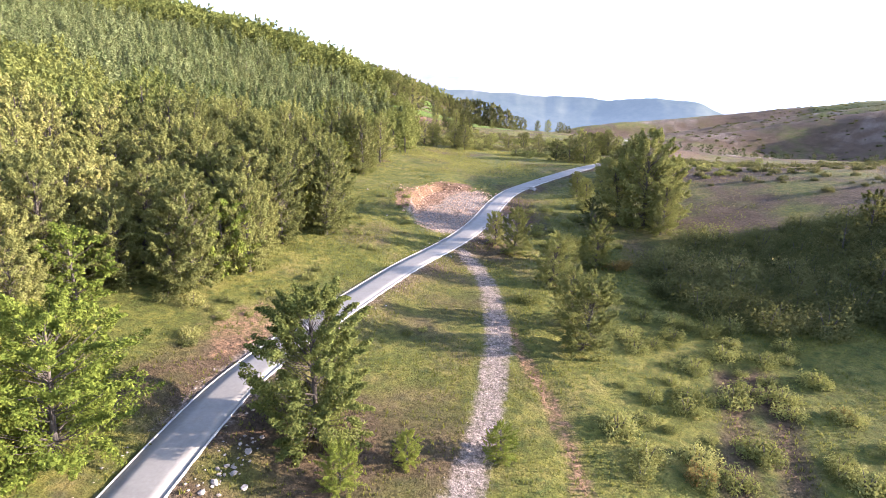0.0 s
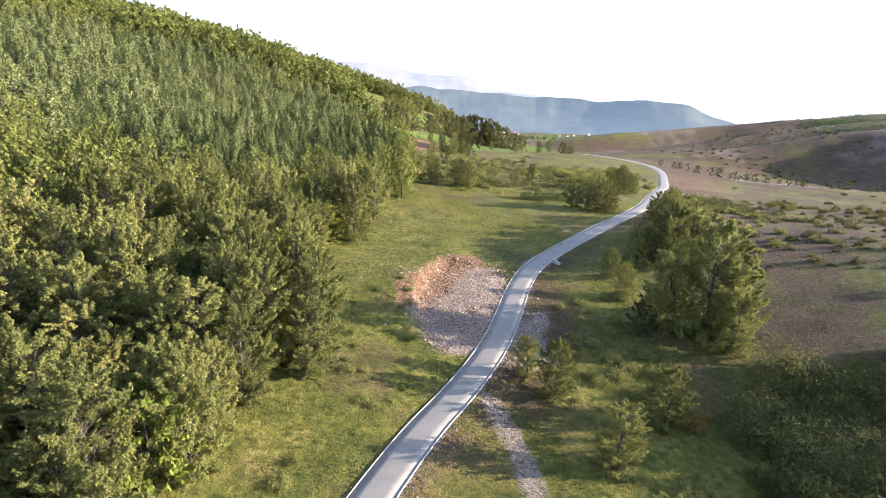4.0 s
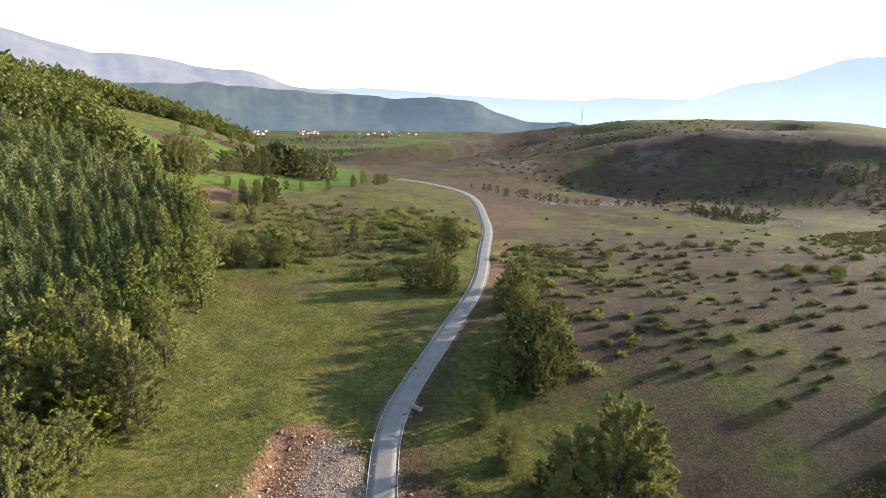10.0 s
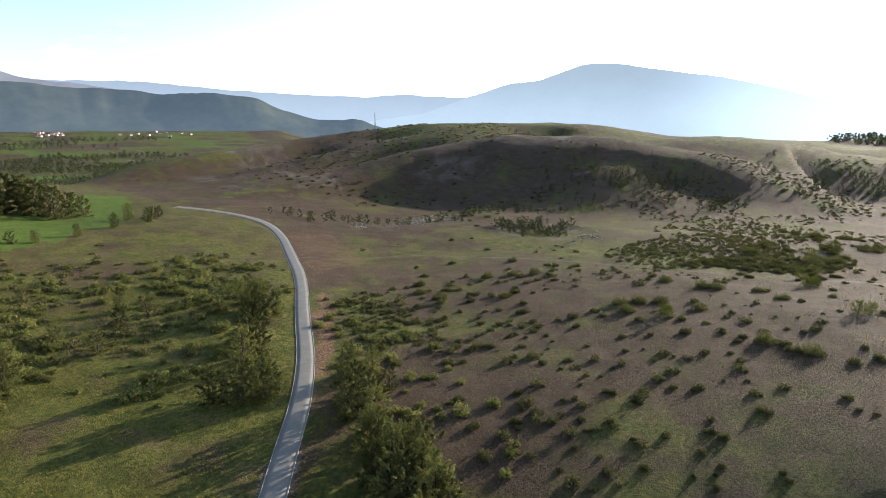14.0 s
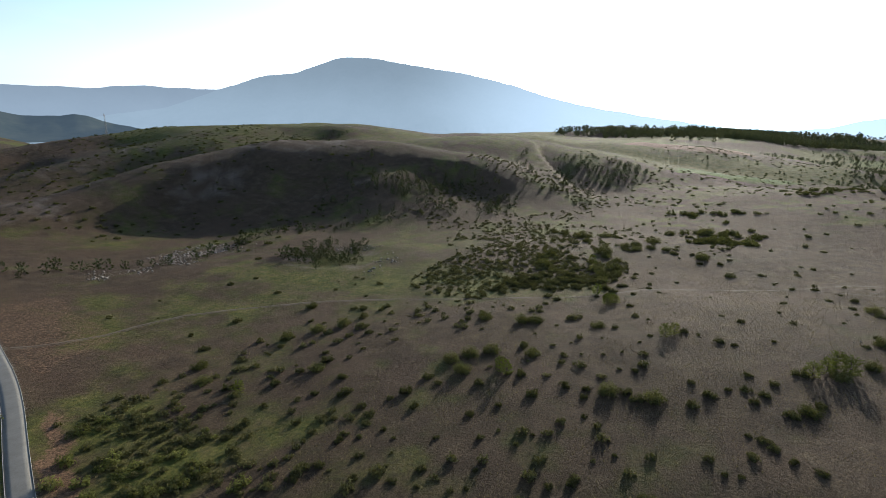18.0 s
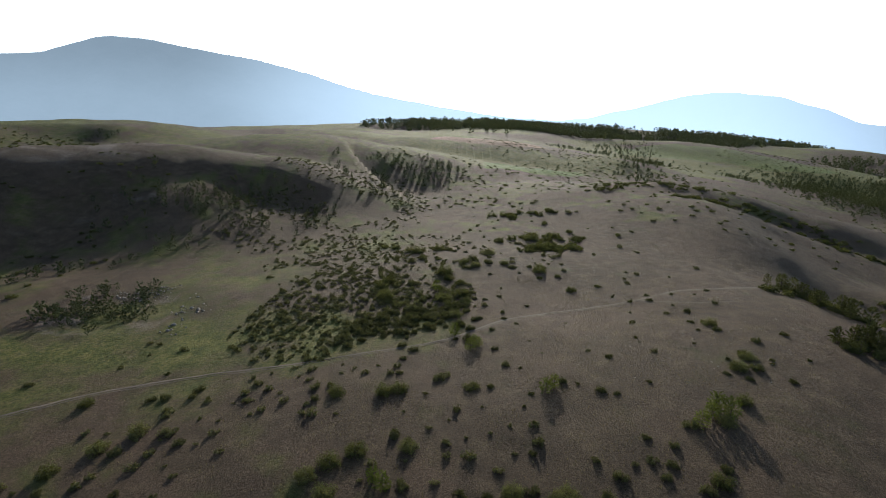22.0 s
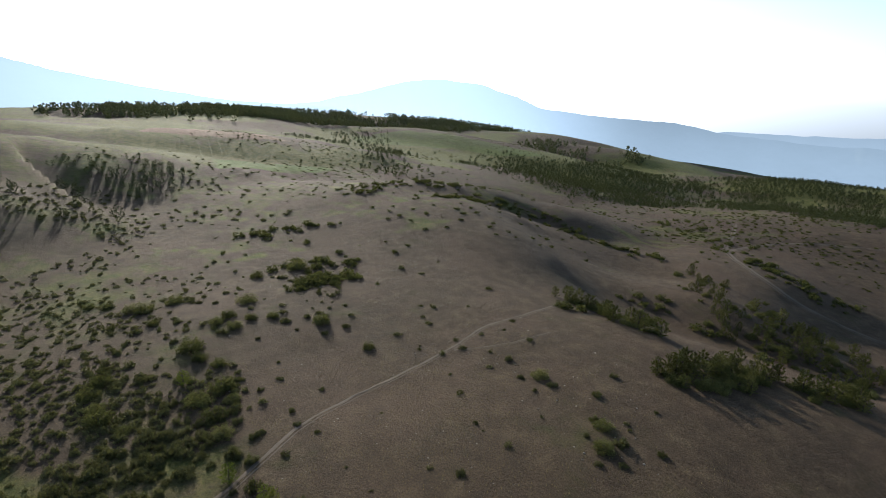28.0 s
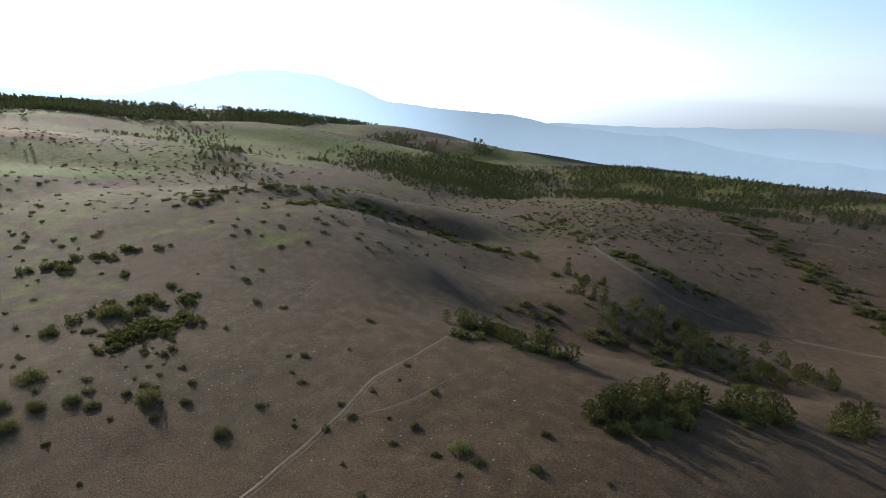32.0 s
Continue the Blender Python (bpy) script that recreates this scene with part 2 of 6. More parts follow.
def haze_glow_material(name, haze, strength, dark, light, foot=0.0, top=400.0, thick=0.35, glare=0.0):
    """Far slopes: evening haze painted as emission, thicker low down, bright under the sun."""
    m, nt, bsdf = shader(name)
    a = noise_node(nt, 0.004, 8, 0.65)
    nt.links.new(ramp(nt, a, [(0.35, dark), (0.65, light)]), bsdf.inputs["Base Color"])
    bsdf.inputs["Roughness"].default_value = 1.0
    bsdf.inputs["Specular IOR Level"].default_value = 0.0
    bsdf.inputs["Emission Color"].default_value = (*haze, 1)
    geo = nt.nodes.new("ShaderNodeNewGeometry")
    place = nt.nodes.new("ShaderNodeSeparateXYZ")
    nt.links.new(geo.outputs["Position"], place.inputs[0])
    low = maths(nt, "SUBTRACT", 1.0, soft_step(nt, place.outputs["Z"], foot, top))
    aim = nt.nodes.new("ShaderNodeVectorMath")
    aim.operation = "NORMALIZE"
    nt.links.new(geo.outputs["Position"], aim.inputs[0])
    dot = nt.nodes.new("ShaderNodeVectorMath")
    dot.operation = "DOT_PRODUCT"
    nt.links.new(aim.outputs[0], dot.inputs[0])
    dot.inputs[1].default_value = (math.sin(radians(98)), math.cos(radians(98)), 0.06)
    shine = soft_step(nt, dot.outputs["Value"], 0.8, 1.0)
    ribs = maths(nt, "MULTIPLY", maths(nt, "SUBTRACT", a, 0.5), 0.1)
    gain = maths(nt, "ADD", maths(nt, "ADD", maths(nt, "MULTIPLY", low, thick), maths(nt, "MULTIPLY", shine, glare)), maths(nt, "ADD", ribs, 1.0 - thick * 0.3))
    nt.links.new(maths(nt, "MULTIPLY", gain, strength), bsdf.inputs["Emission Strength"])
    return m


GROUND = ground_material()
CONCRETE = plain_material("road_concrete", (0.135, 0.126, 0.106), (0.2, 0.188, 0.162), 0.5, 0.8, 0.25, 0.01)
KERB = plain_material("pale_kerb_concrete", (0.2, 0.19, 0.165), (0.36, 0.345, 0.31), 1.5, 0.8, 0.3, 0.01)
STONE = plain_material("limestone", (0.12, 0.1, 0.08), (0.3, 0.26, 0.215), 1.2, 0.9, 0.5, 0.05)
PINK_STONE = plain_material("ochre_rock", (0.2, 0.12, 0.075), (0.4, 0.28, 0.2), 0.9, 0.9, 0.6, 0.06)
TRACK = plain_material("track_dust", (0.056, 0.041, 0.029), (0.1, 0.076, 0.053), 0.8, 0.95, 0.5, 0.04)
BARK = plain_material("grey_bark", (0.03, 0.025, 0.02), (0.085, 0.07, 0.055), 3.0, 0.95, 0.6, 0.02)
LEAF = leaf_material("broad_leaves", (0.056, 0.064, 0.022), (0.15, 0.154, 0.047), (0.25, 0.228, 0.075), 0.4)
LEAF_WOOD = leaf_material("wood_leaves", (0.05, 0.064, 0.018), (0.125, 0.138, 0.036), (0.215, 0.208, 0.06), 0.35, 0.06)
LEAF_BRIGHT = leaf_material("bright_leaves", (0.06, 0.085, 0.014), (0.135, 0.16, 0.026), (0.25, 0.225, 0.04))
LEAF_AUTUMN = leaf_material("turning_leaves", (0.1, 0.06, 0.02), (0.19, 0.115, 0.04), (0.24, 0.19, 0.06))
LEAF_DARK = leaf_material("dark_leaves", (0.034, 0.038, 0.016), (0.08, 0.081, 0.029), (0.16, 0.144, 0.054), 0.28)
LEAF_FAR = leaf_material("far_leaves", (0.034, 0.043, 0.024), (0.062, 0.074, 0.04), (0.095, 0.102, 0.056), 0.2)
NEEDLE = leaf_material("pine_needles", (0.032, 0.044, 0.017), (0.08, 0.1, 0.037), (0.15, 0.162, 0.066), 0.2)
JUNIPER = leaf_material("juniper_needles", (0.031, 0.032, 0.016), (0.07, 0.068, 0.03), (0.13, 0.115, 0.051), 0.2)
GRASS_BLADE = leaf_material("grass_blades", (0.05, 0.056, 0.012), (0.13, 0.128, 0.026), (0.26, 0.215, 0.06), 0.4)
DRY_BLADE = leaf_material("dry_grass_blades", (0.12, 0.085, 0.045), (0.2, 0.145, 0.08), (0.32, 0.24, 0.14), 0.35)
WALL_WHITE = plain_material("white_render", (0.42, 0.41, 0.38), (0.62, 0.6, 0.57), 0.3, 0.9, 0.1)
ROOF_RED = plain_material("roof_tile", (0.22, 0.08, 0.05), (0.36, 0.15, 0.1), 0.4, 0.9, 0.2)
STEEL = plain_material("grey_steel", (0.12, 0.12, 0.12), (0.25, 0.25, 0.25), 2.0, 0.6, 0.1, 0.01, 0.6)


# ---- mesh tools ----
def mesh_of(name, verts, faces, materials, index=None, smooth=False):
    """A mesh from numpy arrays: verts n x 3, faces a list of m x 3 or m x 4 arrays."""
    me = bpy.data.meshes.new(name)
    faces = [np.asarray(f, np.int32) for f in (faces if isinstance(faces, list) else [faces]) if len(f)]
    loops = np.concatenate([f.ravel() for f in faces])
    sizes = np.concatenate([np.full(len(f), f.shape[1], np.int32) for f in faces])
    me.vertices.add(len(verts))
    me.vertices.foreach_set("co", np.asarray(verts, np.float32).ravel())
    me.loops.add(len(loops))
    me.loops.foreach_set("vertex_index", loops)
    me.polygons.add(len(sizes))
    me.polygons.foreach_set("loop_start", np.r_[0, np.cumsum(sizes)[:-1]].astype(np.int32))
    if index is not None:
        me.polygons.foreach_set("material_index", np.asarray(index, np.int32))
    if smooth:
        me.polygons.foreach_set("use_smooth", np.ones(len(sizes), bool))
    for mat in materials if isinstance(materials, (list, tuple)) else [materials]:
        me.materials.append(mat)
    me.update(calc_edges=True)
    return me


def lattice(nu, nv):
    """Quads of a grid of nu x nv points, v fastest."""
    a = np.arange(nu * nv).reshape(nu, nv)
    return np.stack([a[:-1, :-1], a[1:, :-1], a[1:, 1:], a[:-1, 1:]], -1).reshape(-1, 4)


def tube(points, radii, sides=6):
    points = np.asarray(points, float)
    way = np.gradient(points, axis=0)
    way /= np.linalg.norm(way, axis=1)[:, None] + 1e-9
    ref = np.where(np.abs(way[:, 2:3]) > 0.9, np.array([[1.0, 0, 0]]), np.array([[0, 0, 1.0]]))
    a = np.cross(way, ref)
    a /= np.linalg.norm(a, axis=1)[:, None]
    b = np.cross(way, a)
    ang = np.linspace(0, 2 * math.pi, sides, endpoint=False)
    ring = a[:, None] * np.cos(ang)[:, None] + b[:, None] * np.sin(ang)[:, None]
    v = (points[:, None] + ring * np.asarray(radii)[:, None, None]).reshape(-1, 3)
    k = np.arange(len(points) * sides).reshape(len(points), sides)
    f = np.stack([k[:-1], np.roll(k, -1, 1)[:-1], np.roll(k, -1, 1)[1:], k[1:]], -1).reshape(-1, 4)
    return v, f


def merged(pieces):
    vs, fs, n = [], [], 0
    for v, f in pieces:
        vs.append(v)
        fs.append(np.asarray(f) + n)
        n += len(v)
    return np.concatenate(vs), np.concatenate(fs)


def leaves(rng, centres, outward, size, width=0.6, loose=0.8):
    """Pointed three-cornered leaves at the centres, turned roughly outward."""
    n = len(centres)
    normal = outward + loose * rng.normal(size=(n, 3))
    normal /= np.linalg.norm(normal, axis=1)[:, None] + 1e-9
    t = np.cross(normal, rng.normal(size=(n, 3)))
    t /= np.linalg.norm(t, axis=1)[:, None] + 1e-9
    s = np.cross(normal, t)
    length = (size * rng.uniform(0.6, 1.4, n))[:, None]
    foot = centres - t * length * 0.45 + normal * length * 0.08
    v = np.stack([foot - s * length * width / 2, foot + s * length * width / 2, centres + t * length * 0.65], 1)
    return v.reshape(-1, 3), np.arange(3 * n).reshape(n, 3)


def on_sphere(rng, n):
    d = rng.normal(size=(n, 3))
    return d / np.linalg.norm(d, axis=1)[:, None]


# ---- the lie of the land ----
RANGES = [
    (-750, 900, 54.1, 700), (-1450, 1600, 58.8, 700), (-1800, -500, 52.2, 700), (2400, -1550, -36.8, 700), (300, -1900, -60.9, 700),
    (2400, 1600, -17.2, 700), (-50, 1950, -12.6, 700), (-1450, 2650, 41.9, 700), (-1800, 900, 53.1, 700), (3100, 550, -16.5, 700),
    (-1450, -1550, 18.2, 700), (-1800, 2300, 51.3, 700), (-1800, 200, 47.1, 700), (1700, -1900, -41.9, 700), (3100, -1550, -28.3, 700),
    (710, -680, -21.2, 340), (1730, -850, -5.4, 340), (1390, 170, 26.6, 340), (1900, 0, 11.5, 340), (-1160, 340, 15.2, 340),
]
RANGES_B = [
    (1390, -1530, -21, 340), (30, 1360, -22.6, 340), (-990, -340, 30.3, 340), (1560, -340, -8.9, 340), (-820, 680, 31.4, 340),
    (2240, -850, 9.9, 340), (2240, -340, -5.5, 340), (650, 530, 23.9, 190), (-430, 440, 38.1, 190), (-430, -100, 16.9, 190),
    (1010, -820, -28.5, 190), (200, -730, 21.8, 190), (1280, -820, 37.2, 190), (380, -910, -15.5, 190), (650, -910, 19.7, 190),
    (1280, 440, -13.7, 190), (1010, 350, 14.9, 190), (836, -2800, -190, 900),
]
HILLSIDES = [
    (400, 550, 27.6, 110), (100, 650, -21.1, 110), (100, -250, -15.8, 110), (-300, 200, 18.7, 110), (800, 300, 15.8, 110),
    (550, 400, 26.1, 110), (-100, -350, -5.7, 110), (500, -450, -13.2, 110), (700, 150, -1.7, 110), (-300, 650, 11.7, 110),
    (600, 700, 7.7, 110), (700, -400, -7.9, 110), (-350, -450, 2.5, 110), (600, 250, -10.2, 110), (750, -50, -6.7, 110),
    (-50, 700, -9.2, 110), (-350, 50, 16.1, 110), (-150, 550, 10.4, 110), (650, -200, 7.9, 110), (50, -450, -5.3, 110),
]
HILLSIDES_B = [
    (-250, 350, 13, 110), (-350, -300, 6, 110), (800, -450, 8.7, 110), (800, 600, -16, 110), (750, 700, 10.1, 110),
    (250, -450, -1.8, 110), (200, 700, -3.6, 110),
]
SLOPES = [
    (210, 30, 11.1, 65), (0, 0, -15.1, 65), (390, 0, 9.5, 65), (210, 300, -10.5, 65), (30, 210, -8.3, 65),
    (-120, 330, 9.4, 65), (450, 180, -8.2, 65), (390, -150, -8.3, 65), (-150, -150, -4.1, 65), (-150, 450, 2.9, 65),
    (480, 0, 8.4, 65), (120, 420, -4.3, 65), (90, -300, 5.5, 65), (390, -270, 4.7, 65), (-30, -120, -4.6, 65),
    (480, -300, -3.1, 65), (270, -300, -2, 65), (-150, 120, 6.7, 65), (-60, 450, 7.1, 65), (480, 90, 6.9, 65),
]
SLOPES_B = [
    (450, 450, -4.3, 65), (330, 450, 2, 65), (30, 450, -5.5, 65),
]
HOLLOWS_AND_KNOLLS = [
    (120, 60, 6.1, 40), (-20, 120, -3.1, 40), (20, 340, -10.3, 40), (200, -140, -9.1, 40), (320, -40, 7, 40),
    (380, 280, 10.6, 40), (300, 240, -1.8, 40), (280, 320, -4.4, 40), (460, 400, -4.1, 40), (380, -40, 9.5, 40),
    (460, 320, 11.5, 40), (-80, 380, -8, 40), (320, 180, -1.5, 40), (140, 300, -0.2, 40), (60, 300, 4.1, 40),
    (140, -100, -1.1, 40), (440, -140, -4.2, 40), (-80, 260, 3.4, 40), (-80, 140, -2.1, 40), (440, 100, -4.7, 40),
]
HOLLOWS_AND_KNOLLS_B = [
    (180, 240, 3.9, 40), (260, -140, 8.9, 40), (280, -180, -3.6, 40), (80, -120, -3.3, 40), (200, -180, -4, 40),
    (-20, 400, 5.5, 40), (120, 260, -1.8, 40),
]
DIPS_AND_HUMPS = [
    (148, -12, 2.6, 26), (-47, 196, -3, 26), (122, 209, -1.2, 26), (239, -51, -8.7, 26), (44, 53, -1.7, 26),
    (200, 1, 0.7, 26), (239, -90, 2.4, 26), (70, 105, 2.6, 26), (-60, 53, -1.6, 26), (213, 66, -3.7, 26),
    (109, -38, 2.8, 26), (-21, -12, 2.7, 26), (57, 209, 2.7, 26), (18, 92, -1.4, 26), (187, 183, -0.3, 26),
    (31, 157, 1.5, 26), (291, -90, -10.1, 26), (135, 131, 2.4, 26), (265, 105, 1.4, 26), (-60, -38, 1.8, 26),
]
DIPS_AND_HUMPS_B = [
    (252, 40, -1, 26), (226, 170, 1.1, 26), (200, 131, 0.6, 26), (291, -38, 4, 26), (161, 209, -2, 26),
    (5, -51, 1.1, 26),
]
LANDFORMS = RANGES + RANGES_B + HILLSIDES + HILLSIDES_B + SLOPES + SLOPES_B + HOLLOWS_AND_KNOLLS + HOLLOWS_AND_KNOLLS_B + DIPS_AND_HUMPS + DIPS_AND_HUMPS_B
# first two: unseen rise added to shade the thicket; the rest bank the cut
SHADE_RISE_AND_BANK = [(90, 60, 3.6, 13), (84, 44, 2.5, 18), (-6, 97, 1.7, 6.5), (0, 112, 1.2, 5.5)]
WOODED_HILL = [(-120, 400, 8, 110), (-60, 300, 4, 45)]
GULLIES = [(290, 450, -10, 36), (250, 545, -9, 34), (360, 535, -8, 32), (330, 250, 7, 38), (465, 278, -12, 42), (244, 366, -6, 24), (232, 272, 3, 16), (240, -60, 4, 20), (613, -97, 8, 50), (300, -168, 4, 34), (453, 136, 4, 50), (790, -160, -7, 60)]
LANDFORMS = LANDFORMS + SHADE_RISE_AND_BANK + WOODED_HILL + GULLIES
# crests of the hills round the pasture: points with their heights, width of the slope, fall to its foot
CRESTS = [
    ([(417, 26, 8), (428, -6, 13), (433, -35, 15), (428, -77, 8), (418, -110, 2), (394, -125, -8)], 62, 22),
    ([(606, 83, 6), (625, 58, 1), (638, 10, -4), (607, -37, -9)], 75, 14),
    ([(815, 211, 19), (832, 117, 21), (803, 39, 17), (773, 1, 11), (741, -59, -2)], 150, 26),
    ([(1237, -196, -6), (1147, -310, 0), (1069, -362, -6), (925, -414, -17), (819, -442, -25), (718, -438, -38)], 140, 30),
    ([(1191, 332, 15), (1407, 223, 21), (1561, 61, 19), (1598, -95, 10), (1602, -323, 2), (1618, -571, -12), (1634, -764, -31), (1677, -980, -64)], 230, 40),
]
SOUTH_CRESTS = [
    ([(1223, -687, -40), (1071, -719, -31), (983, -740, -34), (902, -736, -46), (803, -702, -53)], 150, 36),
    ([(750, -655, -50), (633, -703, -36), (555, -725, -33), (455, -737, -33), (363, -726, -33), (262, -718, -22)], 170, 32),
    ([(367, -244, -21), (366, -280, -18), (328, -335, -14), (289, -362, -15), (240, -386, -15), (197, -374, -17)], 95, 14),
    ([(545, 306, 33), (589, 273, 35), (630, 239, 30), (619, 186, 20)], 120, 29),
]
# folds that run down beside the dry knoll
SIDE_VALLEYS = [([(335, -62, 0), (292, -48, 0), (262, -44, 0), (232, -50, 0), (205, -60, 0), (176, -75, 0)], 22, 5.5), ([(420, -150, 0), (360, -160, 0), (310, -150, 0), (262, -128, 0), (215, -118, 0)], 26, 3)]
# spurs of the bare hill with the mast
SPURS = [
    ([(439, 249, 27), (428, 295, 34), (400, 342, 37), (354, 384, 35)], 86, 40),
    ([(370, 372, 35), (310, 400, 31), (270, 408, 23), (218, 408, 13), (171, 401, 8), (128, 387, 5)], 54, 30),
    ([(447, 475, 43), (377, 488, 35), (301, 497, 24), (242, 498, 16), (188, 492, 7), (143, 477, -3)], 58, 30),
    ([(518, 417, 45), (493, 483, 46), (433, 532, 42), (373, 575, 37), (307, 588, 30), (230, 583, 22), (163, 566, 18), (122, 546, 12), (93, 522, 5)], 62, 36),
]
ROAD = [(-17.0, 8), (-16.6, 16), (-16.1, 24), (-15.6, 31), (-14.5, 38.5), (-9.6, 50.7), (-4, 64), (0, 71), (4, 79.5), (7, 88), (10, 99), (13.8, 109), (20, 117.5), (28, 127), (35, 136), (43, 146), (53, 162), (62, 180), (79, 211), (90, 238), (101, 266), (106, 288), (105, 303), (98, 322), (86, 345)]


def smooth_line(points, step=1.0, rounds=3):
    p = np.asarray(points, float)
    for _ in range(rounds):
        q, r = p[:-1] * 0.75 + p[1:] * 0.25, p[:-1] * 0.25 + p[1:] * 0.75
        p = np.concatenate([p[:1], np.stack([q, r], 1).reshape(-1, 2), p[-1:]])
    d = np.r_[0, np.cumsum(np.linalg.norm(np.diff(p, axis=0), axis=1))]
    s = np.arange(0, d[-1], step)
    return np.stack([np.interp(s, d, p[:, 0]), np.interp(s, d, p[:, 1])], 1)


def crest_line(points, step=30.0):
    """A crest with its heights, rounded and evenly spaced."""
    p = np.asarray(points, float)
    for _ in range(2):
        q, r = p[:-1] * 0.75 + p[1:] * 0.25, p[:-1] * 0.25 + p[1:] * 0.75
        p = np.concatenate([p[:1], np.stack([q, r], 1).reshape(-1, 3), p[-1:]])
    d = np.r_[0, np.cumsum(np.linalg.norm(np.diff(p[:, :2], axis=0), axis=1))]
    s = np.arange(0, d[-1], step)
    return np.stack([np.interp(s, d, p[:, i]) for i in range(3)], 1)


def crest_distance(x, y, line):
    """The distance of points from a crest and the crest's height at the nearest place."""
    best, top = np.full(np.shape(x), 1e18), np.zeros(np.shape(x))
    for (x0, y0, z0), (x1, y1, z1) in zip(line[:-1], line[1:]):
        u = np.clip(((x - x0) * (x1 - x0) + (y - y0) * (y1 - y0)) / ((x1 - x0) ** 2 + (y1 - y0) ** 2), 0, 1)
        d = (x - x0 - u * (x1 - x0)) ** 2 + (y - y0 - u * (y1 - y0)) ** 2
        less = d < best
        best[less], top[less] = d[less], (z0 + u * (z1 - z0))[less]
    return np.sqrt(best), top


def line_distance(x, y, line):
    """The distance of points from a polyline and the index of the nearest vertex."""
    best, near = np.full(np.shape(x), 1e9), np.zeros(np.shape(x), int)
    for k in range(len(line)):
        d = (x - line[k, 0]) ** 2 + (y - line[k, 1]) ** 2
        less = d < best
        best[less], near[less] = d[less], k
    return np.sqrt(best), near


def inside(x, y, poly):
    c = np.zeros(np.shape(x), bool)
    for (x0, y0), (x1, y1) in zip(poly, poly[1:] + poly[:1]):
        if y0 != y1:
            c ^= ((y0 > y) != (y1 > y)) & (x < (x1 - x0) * (y - y0) / (y1 - y0) + x0)
    return c


LATTICE = np.random.default_rng(5).random((257, 257))


def value_noise(x, y):
    xi, yi = np.floor(x).astype(int), np.floor(y).astype(int)
    fx, fy = x - xi, y - yi
    fx, fy = fx * fx * (3 - 2 * fx), fy * fy * (3 - 2 * fy)
    g = lambda a, b: LATTICE[a % 257, b % 257]
    return (g(xi, yi) * (1 - fx) + g(xi + 1, yi) * fx) * (1 - fy) + (g(xi, yi + 1) * (1 - fx) + g(xi + 1, yi + 1) * fx) * fy - 0.5


def fractal(x, y, scale, octaves=4):
    out, amp = 0.0, 1.0
    for k in range(octaves):
        out = out + amp * value_noise(x / scale * 2**k + 17.3 * k, y / scale * 2**k + 9.1 * k)
        amp *= 0.5
    return out


def landform(x, y):
    z = np.full(np.shape(x), -10.0)
    for hx, hy, h, r in LANDFORMS:
        z += h * np.exp(-((x - hx) ** 2 + (y - hy) ** 2) / (2 * r * r))
    return z


road_line = smooth_line(ROAD, 1.0)
road_z = landform(road_line[:, 0], road_line[:, 1]) + 0.1
road_z = np.convolve(np.pad(road_z, 8, "edge"), np.ones(17) / 17, "valid")
CUT = [(-1, 108), (-4, 100), (-5, 91), (-4, 82), (-1, 79), (2.5, 80), (6, 90), (9, 99), (10.5, 106), (6, 108.5)]
FAR_PIT = [(182, 228), (205, 240), (228, 238), (226, 208), (204, 192), (184, 196)]


